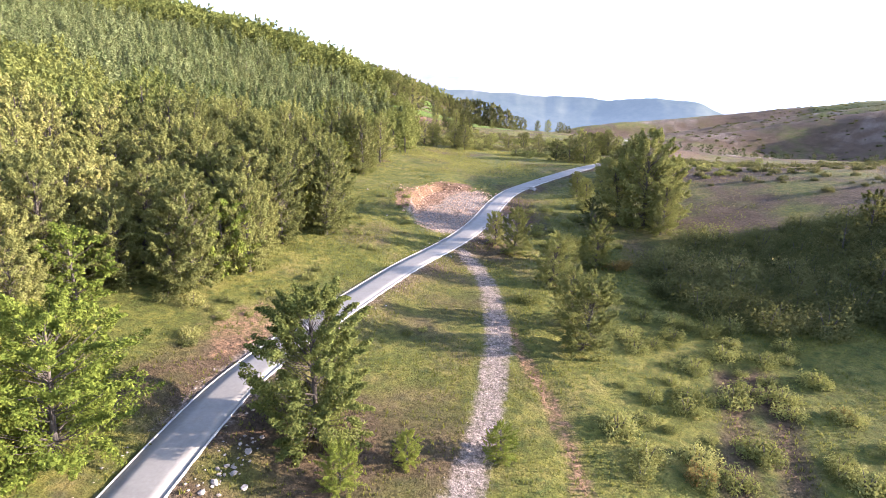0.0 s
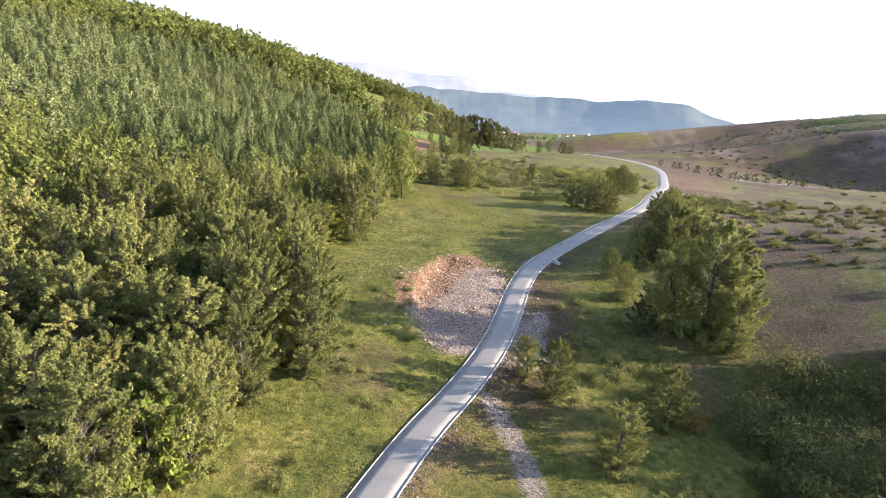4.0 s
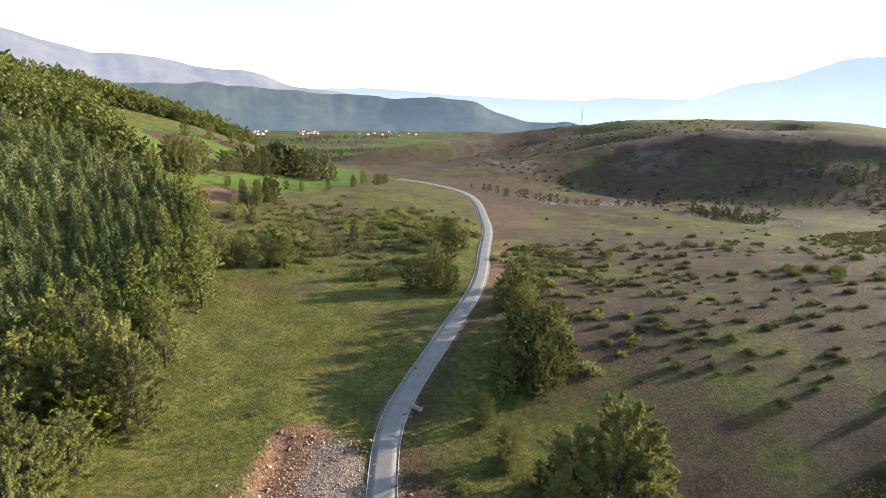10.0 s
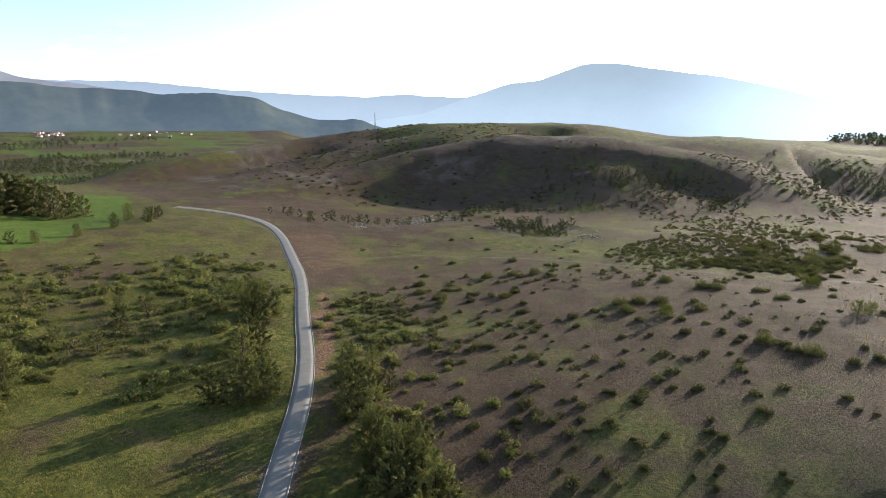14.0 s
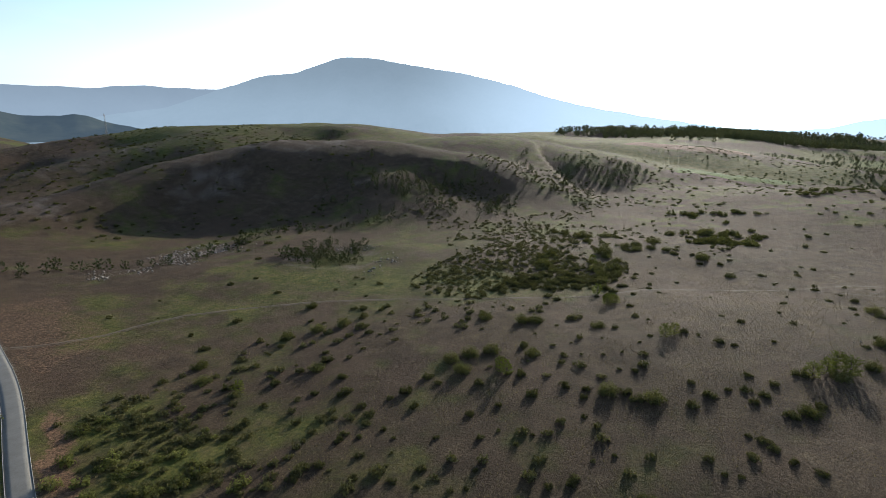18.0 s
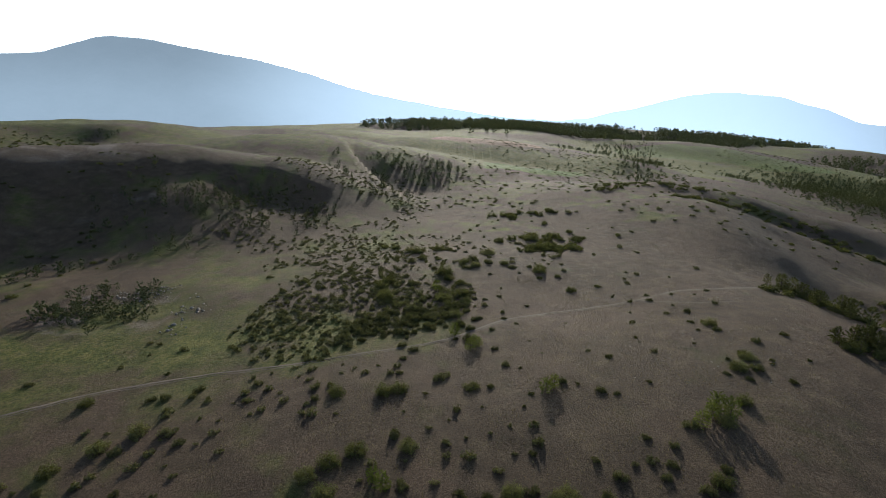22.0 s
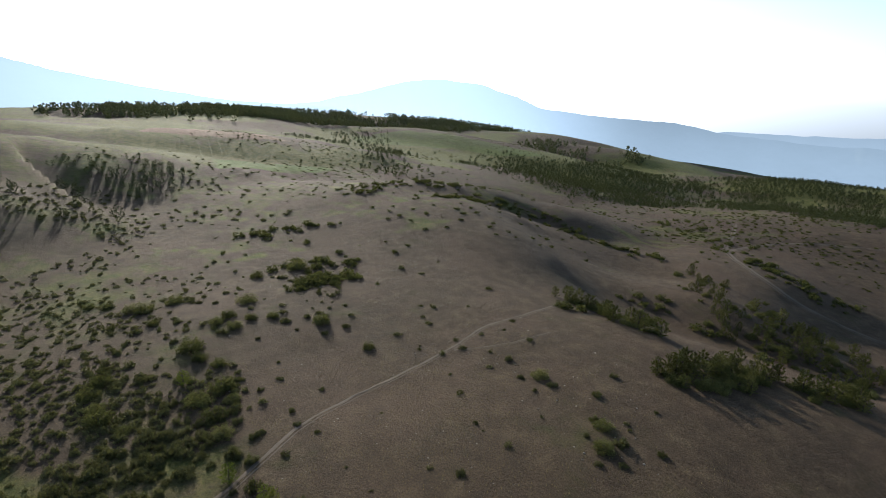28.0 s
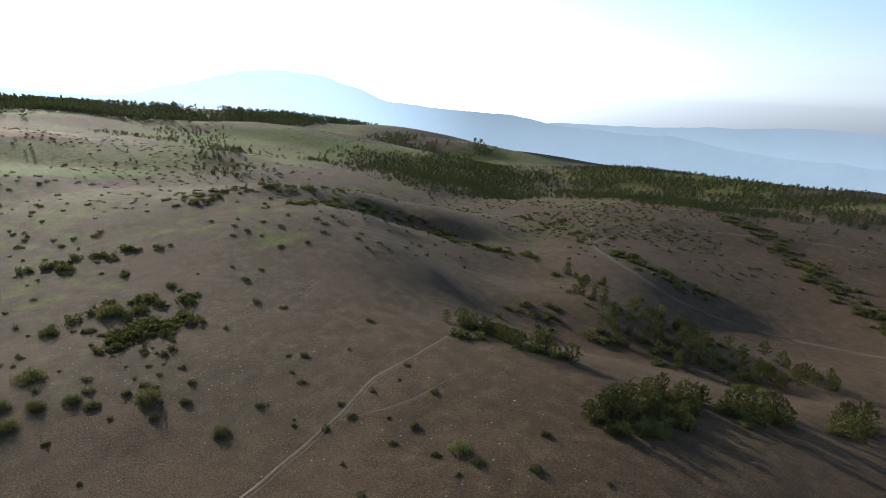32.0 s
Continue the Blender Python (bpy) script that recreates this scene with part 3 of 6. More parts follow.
def land(x, y):
    """The height of the ground."""
    x, y = np.atleast_1d(np.asarray(x, float)), np.atleast_1d(np.asarray(y, float))
    far = np.hypot(x - 60, y - 90)
    z = landform(x, y)
    # the valley floor beyond the fields
    start = 480 + 280 * np.clip((x - 140) / 240, 0, 1)
    low = np.clip((y - start) / 380, 0, 1) * np.clip((x + 330) / 220, 0, 1) * np.clip((1500 - x) / 500, 0, 1)
    low = low * low * (3 - 2 * low)
    z = z * (1 - low) - (52 - 34 * np.clip((y - 1300) / 1150, 0, 1)) * low
    away = np.hypot(x - 60, y - 90) > 120
    for points, width, depth in SIDE_VALLEYS:
        d, bed = crest_distance(x[away], y[away], crest_line(points, 15.0))
        z[away] -= depth * np.exp(-((d / width) ** 2))
    away = np.hypot(x - 60, y - 90) > 190
    for points, width, fall in CRESTS + SOUTH_CRESTS + SPURS:
        d, top = crest_distance(x[away], y[away], crest_line(points))
        lift = top - fall * (1 - np.exp(-((d / width) ** 2))) - 0.13 * np.clip(d - 1.2 * width, 0, None)
        gap = np.clip((lift - z[away]) / 2.0, -30, 30)
        z[away] = z[away] + 2.0 * np.log1p(np.exp(gap))
    z = z + fractal(x, y, 14, 4) * 0.5 * np.clip(far / 60, 0.35, 1) + fractal(x + 50, y, 90, 3) * np.clip((far - 200) / 250, 0, 1) * 3.5
    z = z + fractal(x, y + 80, 320, 4) * np.clip((far - 450) / 700, 0, 1) * 6 * (1 - low)
    out = 0.26 * (x - 60) - 0.966 * (y - 90)
    z = z - 0.12 * np.clip(out - 1350, 0, None) * np.clip((out + 1000) / 1000, 0, 1)
    reach, way = np.hypot(x - 60, y - 90), np.degrees(np.arctan2(x - 60, y - 90))
    z = z - 0.13 * np.clip(reach - 1750, 0, None) * np.clip((way - 26) / 8, 0, 1) * np.clip((125 - way) / 20, 0, 1)
    d, k = line_distance(x, y, road_line[::2])
    k = np.minimum(k * 2, len(road_z) - 1)
    w = np.clip((4.5 - d) / 2.6, 0, 1)
    w = w * w * (3 - 2 * w)
    z = z * (1 - w) + (road_z[k] - 0.05) * w
    cut = inside(x, y, CUT) & (d > 1.9)
    z = np.where(cut, np.minimum(z, road_z[k] + 0.1 + 0.05 * d + 0.3 * fractal(x, y, 2.5, 3)), z)
    pit = np.clip(1 - np.hypot((x - 206) / 20, (y - 216) / 22) ** 2, 0, 1)
    return z - 1.2 * np.sqrt(pit) * np.clip(1.2 + fractal(x, y, 9, 3), 0.4, 2)


def axis(lo, hi, step, growth, end_lo, end_hi):
    mid = list(np.arange(lo, hi, step))
    up, down = [hi], [lo]
    while up[-1] < end_hi:
        up.append(up[-1] + step + growth * (up[-1] - hi))
    while down[-1] > end_lo:
        down.append(down[-1] - step - growth * (lo - down[-1]))
    return np.array(down[:0:-1] + mid + up)


GRAVEL_TRACK = smooth_line([(0.2, 20), (0.9, 26.6), (2.8, 32), (4, 38), (5.3, 46.6), (5.9, 54), (5.4, 63), (3, 71)], 0.8)
SECOND_TRACK = smooth_line([(9, 22), (9, 28.5), (9.2, 34), (8.4, 40.4), (7.3, 46), (6.4, 52)], 0.8)
LEFT_RUT = smooth_line([(14.5, 22), (18.4, 28.4), (21.0, 33.7), (24, 40.1), (25, 44)], 0.8)
RIGHT_RUT = smooth_line([(18.5, 22), (22.2, 28.5), (24.4, 33.5), (26.8, 39), (27.6, 44)], 0.8)

gx, gy = axis(-35, 70, 0.9, 0.026, -4700, 4700), axis(14, 150, 0.9, 0.026, -4700, 4700)
GX, GY = (a.ravel() for a in np.meshgrid(gx, gy, indexing="ij"))
GZ = land(GX, GY)
for rut in (LEFT_RUT, RIGHT_RUT, SECOND_TRACK):
    d, _ = line_distance(GX, GY, rut)
    GZ -= 0.2 * np.exp(-(((d - 0.55) / 0.4) ** 2))


GRID_Z = GZ.reshape(len(gx), len(gy))


def settle(x, y):
    """The height at which a thing rests on the ground sheet."""
    x, y = np.asarray(x, float), np.asarray(y, float)
    i, j = np.clip(np.searchsorted(gx, x) - 1, 0, len(gx) - 2), np.clip(np.searchsorted(gy, y) - 1, 0, len(gy) - 2)
    u, v = (x - gx[i]) / (gx[i + 1] - gx[i]), (y - gy[j]) / (gy[j + 1] - gy[j])
    return (GRID_Z[i, j] * (1 - u) + GRID_Z[i + 1, j] * u) * (1 - v) + (GRID_Z[i, j + 1] * (1 - u) + GRID_Z[i + 1, j + 1] * u) * v


def cover(x, y):
    """What covers the ground: dryness, bare gravel, open soil, sown field."""
    n, n2 = fractal(x, y, 30, 4), fractal(x + 400, y, 7, 3)
    wx, wy = x + 5 * fractal(x, y + 900, 9, 3), y + 5 * fractal(x + 900, y, 9, 3)
    soft = lambda poly, r=3.0: sum(inside(wx + a * r, wy + b * r, poly) * 1.0 for a, b in ((0, 0), (1, 0.3), (-0.3, 1), (-1, -0.3), (0.3, -1), (0.6, 0.6), (-0.6, -0.6))) / 7
    blend = lambda a, v, m: a * (1 - m) + v * m
    d, k = line_distance(x, y, road_line[::2])
    side = x - np.interp(y, road_line[:, 1], road_line[:, 0])
    dry = np.where(side > 0, 0.76, 0.3) + 0.4 * n + 0.25 * n2
    dry = blend(dry, np.maximum(dry, 0.45), np.clip((y - 195 - 0.3 * x) / 25, 0, 1) * ((x < 140) & (x > -15)))
    dry = blend(dry, 0.2 + 0.3 * n, np.clip(2.5 - 2 * np.hypot((x - 24) / 26, (y - 42) / 40), 0, 1))
    dry = blend(dry, 0.36 + 0.3 * n, soft([(-12, 36), (2, 36), (4.5, 60), (4, 72), (-4, 62)], 5.0))
    dry = blend(dry, 0.25 + 0.3 * n, soft([(18, 75), (34, 78), (48, 110), (46, 145), (30, 125), (18, 100)], 5.0))
    dry = blend(dry, 0.3 + 0.3 * n, soft([(50, 150), (80, 155), (92, 185), (78, 200)], 5.0))
    dry = blend(dry, 0.58 + 0.3 * n, soft([(125, 190), (180, 185), (200, 175), (175, 235), (140, 240), (118, 215)], 5.0))
    dry = blend(dry, np.maximum(dry, 0.9), np.clip((x - 90) / 20, 0, 1) * np.clip((135 - y) / 30, 0, 1) * (x < 330))
    dry = blend(dry, 0.58 + 0.6 * n, np.clip(2.4 - 2 * np.hypot((x - 225) / 120, (y - 185) / 75), 0, 1))
    dry = blend(dry, 0.82 + 0.45 * n, np.clip(1.5 - np.hypot((x - 340) / 150, (y - 430) / 190), 0, 1))
    dry = blend(dry, 0.42 + 0.4 * n, soft([(130, 264), (147, 219), (205, 172), (172, 170), (138, 191), (116, 207), (94, 213), (110, 250)], 5.0))
    dry = np.where((x < -22) & (y > 0), 0.1 + 0.2 * n, dry)
    dry = blend(dry, 0.5 + 1.1 * fractal(x, y, 140, 4), np.clip((np.hypot(x, y) - 480) / 200, 0, 1))
    bare = 0.7 * np.exp(-((line_distance(x, y, GRAVEL_TRACK)[0] / 1.5) ** 4)) + 0.2 * np.exp(-((line_distance(x, y, SECOND_TRACK)[0] / 1.2) ** 4))
    bare = np.maximum(bare, soft(CUT, 2.0) * (0.75 + 0.5 * n2))
    bare = np.maximum(bare, soft([(9, 92), (12, 91), (11, 80), (6, 78), (6, 84)], 1.2) * 0.7)
    bare = np.maximum(bare, 0.5 * np.exp(-((d / 2.9) ** 4)) * (1 + n2))
    dry = blend(dry, 0.36 + 0.5 * n + 0.4 * n2, np.clip((side + 14) / 8, 0, 1) * (side < 0) * np.clip((82 - y) / 14, 0, 1) * (y > 10))
    # dry pale ground of the bare hill, lightened further in place of haze
    pale_hill = np.clip((np.hypot(x - 60, y - 90) - 230) / 80, 0, 1) * np.clip((y - 150 - 0.2 * x) / 60, 0, 1) * np.clip((x - 110) / 40, 0, 1) * np.clip((500 - x) / 80, 0, 1)
    bare = np.maximum(bare, pale_hill * (0.2 + 0.5 * n + 0.3 * n2))
    bare = np.maximum(bare, soft(FAR_PIT, 1.2) * (0.35 + 0.6 * n2))
    bare = np.maximum(bare, np.exp(-(np.hypot((x - 200) / 24, (y - 280) / 9) ** 2)) * (0.5 + 0.8 * n2))
    wheels = np.minimum.reduce([line_distance(x, y, rut)[0] for rut in (LEFT_RUT, RIGHT_RUT)])
    dry = blend(dry, 0.95, np.exp(-((wheels / 1.6) ** 4)) * 0.8)
    soil = 0.5 * np.exp(-((wheels / 0.7) ** 2)) + 0 * x
    soil = np.maximum(soil, 0.6 * np.exp(-((line_distance(x, y, SECOND_TRACK)[0] / 1.1) ** 4)))
    soil = np.maximum(soil, soft(CUT, 2.6) * (0.42 + 0.7 * n2))
    soil = np.maximum(soil, soft([(-3, 109), (-6, 100), (-7, 90), (-5, 86), (-2, 92), (0, 104), (8, 106), (6, 110)], 1.0) * 0.9)
    bare = np.where(soil > 0.6, bare * 0.6, bare)
    soil = np.maximum(soil, soft([(-19, 38), (-23, 47), (-18, 50), (-15.5, 40)], 1.2) * 0.55)
    soil = np.maximum(soil, soft([(83, 211), (93, 240), (99, 270), (123, 266), (112, 222)], 1.2) * 0.42)
    soil = np.maximum(soil, soft([(49, 152), (52, 151), (78, 192), (77, 199)], 1.2) * 0.7)
    soil = np.maximum(soil, soft([(-19, 237), (-10, 251), (3, 260), (5, 248), (-12, 233)], 1.2) * 0.95)
    crop = soft([(-24, 255), (-8, 275), (16, 337), (37, 345), (40, 301), (31, 272), (17, 267), (-7, 259), (-17, 253)], 1.2) * 1.0
    crop = np.maximum(crop, soft([(-34, 248), (-12, 252), (-18, 241), (-32, 234)], 1.2) * 0.95)
    crop = np.maximum(crop, soft([(51, 390), (80, 400), (64, 326), (46, 290), (38, 293)], 1.2) * 0.95)
    crop = np.maximum(crop, soft([(-46, 370), (-20, 388), (9, 368), (-4, 338), (-20, 310), (-36, 290)], 1.2) * 0.9)
    stubble = soft([(-44, 352), (-24, 372), (-6, 356), (-12, 340), (-34, 330)], 1.2)
    crop, dry = crop * (1 - stubble), blend(dry, 0.95, stubble)
    soil = np.maximum(soil, soft([(785, 160), (850, 140), (840, 30), (790, -15), (765, 40), (768, 110)], 8.0) * 0.75)
    crop = np.maximum(crop, soft([(679, 90), (668, 37), (655, -21), (623, -29), (594, 33), (578, 95)], 8.0) * 0.6)
    crop = np.maximum(crop, soft([(1102, -160), (1140, -280), (1060, -370), (920, -425), (825, -445), (854, -349), (938, -316), (974, -239), (964, -144)], 8.0) * 0.52)
    for cx, cy, sx, sy, v in ((720, 30, 50, 60, 0.25), (760, -180, 110, 50, 0.2), (480, -260, 80, 70, 0.75), (330, -300, 90, 60, 0.85), (460, 60, 60, 60, 0.55)):
        dry = blend(dry, v, np.clip(1.6 - 1.6 * np.hypot((x - cx) / sx, (y - cy) / sy) + n, 0, 1))
    valley = np.clip((y - 520) / 80, 0, 1) * np.clip((x + 160) / 60, 0, 1) * np.clip((0.42 * y + 60 - x) / 60, 0, 1)
    cells = value_noise(np.floor(x / 90 + 0.3 * np.floor(y / 60)) * 7.7, np.floor(y / 60) * 5.3)
    dry = blend(dry, 0.4 + 1.2 * cells, valley)
    crop = np.maximum(crop, valley * np.clip(0.35 - cells, 0, 0.6) * (y > 850))
    dry = dry + 0.35 * n2
    return np.stack([dry, bare, soil, crop], 1)


ground_mesh = mesh_of("ground", np.stack([GX, GY, GZ], 1), lattice(len(gx), len(gy)), GROUND, smooth=True)
attribute = ground_mesh.attributes.new("cover", "FLOAT_COLOR", "POINT")
attribute.data.foreach_set("color", np.clip(cover(GX, GY), 0, 1).astype(np.float32).ravel())
tagged(new("ground", ground_mesh), "hilly pasture of dry brown and green grass", "ground", kind="structure")


def strip(line, z, offsets, drop):
    """A band along a line: at each vertex the points at the sideways offsets, raised by drop."""
    t = np.gradient(line, axis=0)
    t /= np.linalg.norm(t, axis=1)[:, None]
    side = np.stack([t[:, 1], -t[:, 0]], 1)
    v = np.stack([np.c_[line + side * o, z + h] for o, h in zip(offsets, drop)], 1)
    return v.reshape(-1, 3), lattice(len(line), len(offsets))


v, f = strip(road_line, road_z, [-1.72, -1.68, -0.8, 0, 0.8, 1.68, 1.72], [-0.25, 0.0, 0.02, 0.03, 0.02, 0.0, -0.25])
tagged(new("road", mesh_of("road", v, f, CONCRETE)), "narrow pale concrete road winding through the pasture", "road", kind="structure")
for sign in (-1, 1):
    o = np.array([1.7, 1.705, 1.79, 1.82]) * sign
    v, f = strip(road_line, road_z, list(o), [-0.06, 0.06, 0.05, -0.3])
    tagged(new("kerb", mesh_of("kerb", v, f, KERB)), "low whitish concrete kerb along the road edge", "kerb", kind="structure")


def track(points, width, label):
    line = smooth_line(points, 1.5)
    t = np.gradient(line, axis=0)
    t /= np.linalg.norm(t, axis=1)[:, None]
    side = np.stack([t[:, 1], -t[:, 0]], 1)
    wob = 0.3 * fractal(line[:, 0], line[:, 1], 5, 2)
    vs, fs = [], []
    for centre, half in ((0.0, 0.42 * width), (width * 0.95, 0.16 * width)):
        col = []
        for o, h in ((-1, -0.03), (-0.6, 0.03), (0.6, 0.03), (1, -0.03)):
            p = line + side * (centre + o * half * (1 + 0.9 * fractal(line[:, 0] + 40 * o, line[:, 1], 3.5, 3)) + wob)[:, None]
            col.append(np.c_[p, settle(p[:, 0], p[:, 1]) + h])
        fs.append(lattice(len(line), 4) + 4 * len(line) * len(vs))
        vs.append(np.stack(col, 1).reshape(-1, 3))
    v, faces = np.concatenate(vs), np.concatenate(fs)
    return tagged(new("dirt_track", mesh_of("dirt_track", v, faces, TRACK, smooth=True)), label, "track", kind="structure")


track([(90, 236), (104, 226), (130, 222), (152, 195), (158, 175), (161, 162), (163, 147), (168, 134), (171, 123), (175, 112), (184, 103), (195, 92), (205, 71), (215, 46), (222, 36), (223, 26), (226, 15), (230, 4)], 1.1, "faint dusty track across the pasture and over the dry hilltop")
track([(212, 50), (208, 43), (207, 32), (209, 20)], 0.7, "faint side track over the dry hilltop")
track([(372, -277), (340, -233), (316, -192), (275, -156), (238, -140), (214, -152), (189, -166), (156, -172), (120, -180)], 2.2, "pale dirt track running down the dry valley")
track([(316, -194), (325, -255), (298, -296), (259, -317), (227, -341), (180, -350)], 2.0, "pale dirt track along the far slope")

# ---- far mountains ----
HUB = (60.0, 90.0)


def mountains(name, radius, crest, depth, foot, material, label, seed):
    """A far range: its crest by compass angle and height, falling towards the viewer."""
    a = np.array([c[0] for c in crest])
    h = np.array([c[1] for c in crest], float)
    ang = np.arange(a[0], a[-1], 0.2)
    top = np.interp(ang, a, h)
    top = np.convolve(np.pad(top, 5, "edge"), np.ones(11) / 11, "valid") + fractal(ang * 3 + seed * 31, ang * 0 + seed, 6, 4) * 12
    rows = np.linspace(0, 1, 26)
    w = np.radians(ang)
    v = []
    for r in rows:
        relief = fractal(w * radius + seed * 500, np.full_like(ang, r * depth * 0.55), 420, 5) * min(1.0, r * 5)
        d = radius - depth * r
        z = foot + (top - foot) * (1 - r) ** 1.15 + relief * 0.16 * (np.abs(top - foot) + 80) * (1.1 - r)
        v.append(np.stack([HUB[0] + d * np.sin(w), HUB[1] + d * np.cos(w), z], 1))
    v = np.stack(v, 1).reshape(-1, 3)
    return tagged(new(name, mesh_of(name, v, lattice(len(ang), len(rows)), material, smooth=True)), label, "mountains", kind="structure")


# painted haze glow for each range, some with extra glow under the sun
HAZE_NEAR = haze_glow_material("hazy_wooded_slopes", (0.2, 0.27, 0.35), 0.17, (0.02, 0.028, 0.02), (0.06, 0.062, 0.04), -40, 220, 0.2)
HAZE_MID = haze_glow_material("hazy_mountains", (0.45, 0.5, 0.6), 0.22, (0.03, 0.03, 0.03), (0.08, 0.066, 0.054), 0, 500, 0.15)
HAZE_FAR = haze_glow_material("pale_far_mountains", (0.56, 0.68, 0.8), 0.3, (0.03, 0.034, 0.04), (0.05, 0.05, 0.05))
HAZE_PLAIN = haze_glow_material("haze_over_the_plain", (0.47, 0.59, 0.71), 0.35, (0.03, 0.034, 0.03), (0.05, 0.05, 0.05), -350, 150, 0.5, 2.0)
HAZE_SUN = haze_glow_material("sunlit_haze_mountain", (0.5, 0.62, 0.72), 0.36, (0.03, 0.034, 0.03), (0.06, 0.055, 0.05), 0, 380, 0.35, 1.3)
HAZE_HORIZON = haze_glow_material("pale_horizon_haze", (0.54, 0.67, 0.8), 0.4, (0.04, 0.04, 0.045), (0.05, 0.05, 0.055), -400, 0, 0.3, 0.5)
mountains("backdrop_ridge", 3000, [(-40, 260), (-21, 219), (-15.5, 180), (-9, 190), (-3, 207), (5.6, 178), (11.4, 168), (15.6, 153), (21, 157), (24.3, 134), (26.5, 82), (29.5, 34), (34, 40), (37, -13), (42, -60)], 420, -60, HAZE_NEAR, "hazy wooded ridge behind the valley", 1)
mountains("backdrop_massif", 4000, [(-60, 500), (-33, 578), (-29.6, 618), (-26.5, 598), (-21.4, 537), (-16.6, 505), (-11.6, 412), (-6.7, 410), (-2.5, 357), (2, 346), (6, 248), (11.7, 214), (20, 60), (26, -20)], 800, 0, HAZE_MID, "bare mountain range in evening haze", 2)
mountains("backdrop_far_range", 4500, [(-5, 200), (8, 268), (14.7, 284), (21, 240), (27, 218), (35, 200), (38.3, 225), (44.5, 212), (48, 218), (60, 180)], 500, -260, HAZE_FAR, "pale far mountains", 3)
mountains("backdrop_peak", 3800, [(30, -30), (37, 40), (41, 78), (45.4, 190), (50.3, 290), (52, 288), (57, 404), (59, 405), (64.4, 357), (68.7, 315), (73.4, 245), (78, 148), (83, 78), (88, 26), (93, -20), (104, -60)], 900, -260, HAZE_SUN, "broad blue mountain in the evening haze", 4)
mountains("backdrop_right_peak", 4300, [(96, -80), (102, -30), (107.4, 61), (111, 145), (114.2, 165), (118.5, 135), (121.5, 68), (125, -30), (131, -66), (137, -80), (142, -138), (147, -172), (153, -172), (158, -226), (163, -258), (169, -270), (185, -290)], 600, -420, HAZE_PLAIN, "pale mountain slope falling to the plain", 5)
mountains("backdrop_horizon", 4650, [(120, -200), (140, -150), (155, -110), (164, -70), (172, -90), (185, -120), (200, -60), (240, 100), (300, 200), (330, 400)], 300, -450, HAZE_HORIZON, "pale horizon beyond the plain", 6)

# ---- trees and shrubs ----
def broadleaf(rng, height, spread, lobes, per_lobe, leaf, low=0.0):
    """Trunk with limbs, and a crown of leafy lobes with gaps between them."""
    lean = rng.normal(0, 0.04, 2) * height
    stem = np.array([[0, 0, -0.4], [lean[0] * 0.2, lean[1] * 0.2, height * 0.2], [lean[0] * 0.6, lean[1] * 0.6, height * 0.5], [lean[0], lean[1], height * 0.85]])
    r0 = 0.015 * height + 0.02
    wood = [tube(stem, [r0 * 1.3, r0, r0 * 0.65, r0 * 0.2], 7)]
    pts, outs = [], []
    for k in range(lobes):
        f = (k + 0.5) / lobes
        zz = min(0.99, max(low, low + (0.97 - low) * f**0.9 + rng.normal(0, 0.03)))
        prof = math.sqrt(max(0.04, 1 - (abs(zz - 0.42) / 0.6) ** 2.2))
        ang = k * 2.4 + rng.uniform(-0.5, 0.5)
        rr = spread * prof * rng.uniform(0.35, 1.1)
        c = np.array([math.cos(ang) * rr + lean[0] * zz, math.sin(ang) * rr + lean[1] * zz, height * zz])
        rad = spread * rng.uniform(0.16, 0.4) * (1.15 - 0.5 * zz) * (1.0 if lobes < 30 else 0.85 if lobes < 100 else 0.82)
        start = np.array([lean[0] * zz * 0.6, lean[1] * zz * 0.6, height * max(0.1, zz - 0.22)])
        wood.append(tube([start, (start + c) / 2 + (0, 0, -0.03 * height), c], [r0 * 0.2, r0 * 0.11, r0 * 0.03], 5))
        way = c - start
        way = way / (np.linalg.norm(way) + 1e-9) + rng.normal(0, 0.3, 3) + (0, 0, 0.03)
        way /= np.linalg.norm(way)
        u = rng.uniform(-1.0, 1.0, per_lobe)[:, None]
        d = on_sphere(rng, per_lobe)
        across = (1.0 - 0.75 * (u * 0.5 + 0.5) ** 1.5) * rng.uniform(0.25, 1.0, per_lobe)[:, None]
        droop = np.stack([0 * u[:, 0], 0 * u[:, 0], -0.12 * rad * (u[:, 0] + 0.3) ** 2], 1)
        pts.append(c + way * u * rad * 1.2 + d * across * rad * (0.85, 0.85, 0.6) + droop)
        outs.append(d * 0.6 + way * 0.3 + (0, 0, 0.5))
    return merged(wood), leaves(rng, np.concatenate(pts), np.concatenate(outs), leaf, 0.6, 0.85)


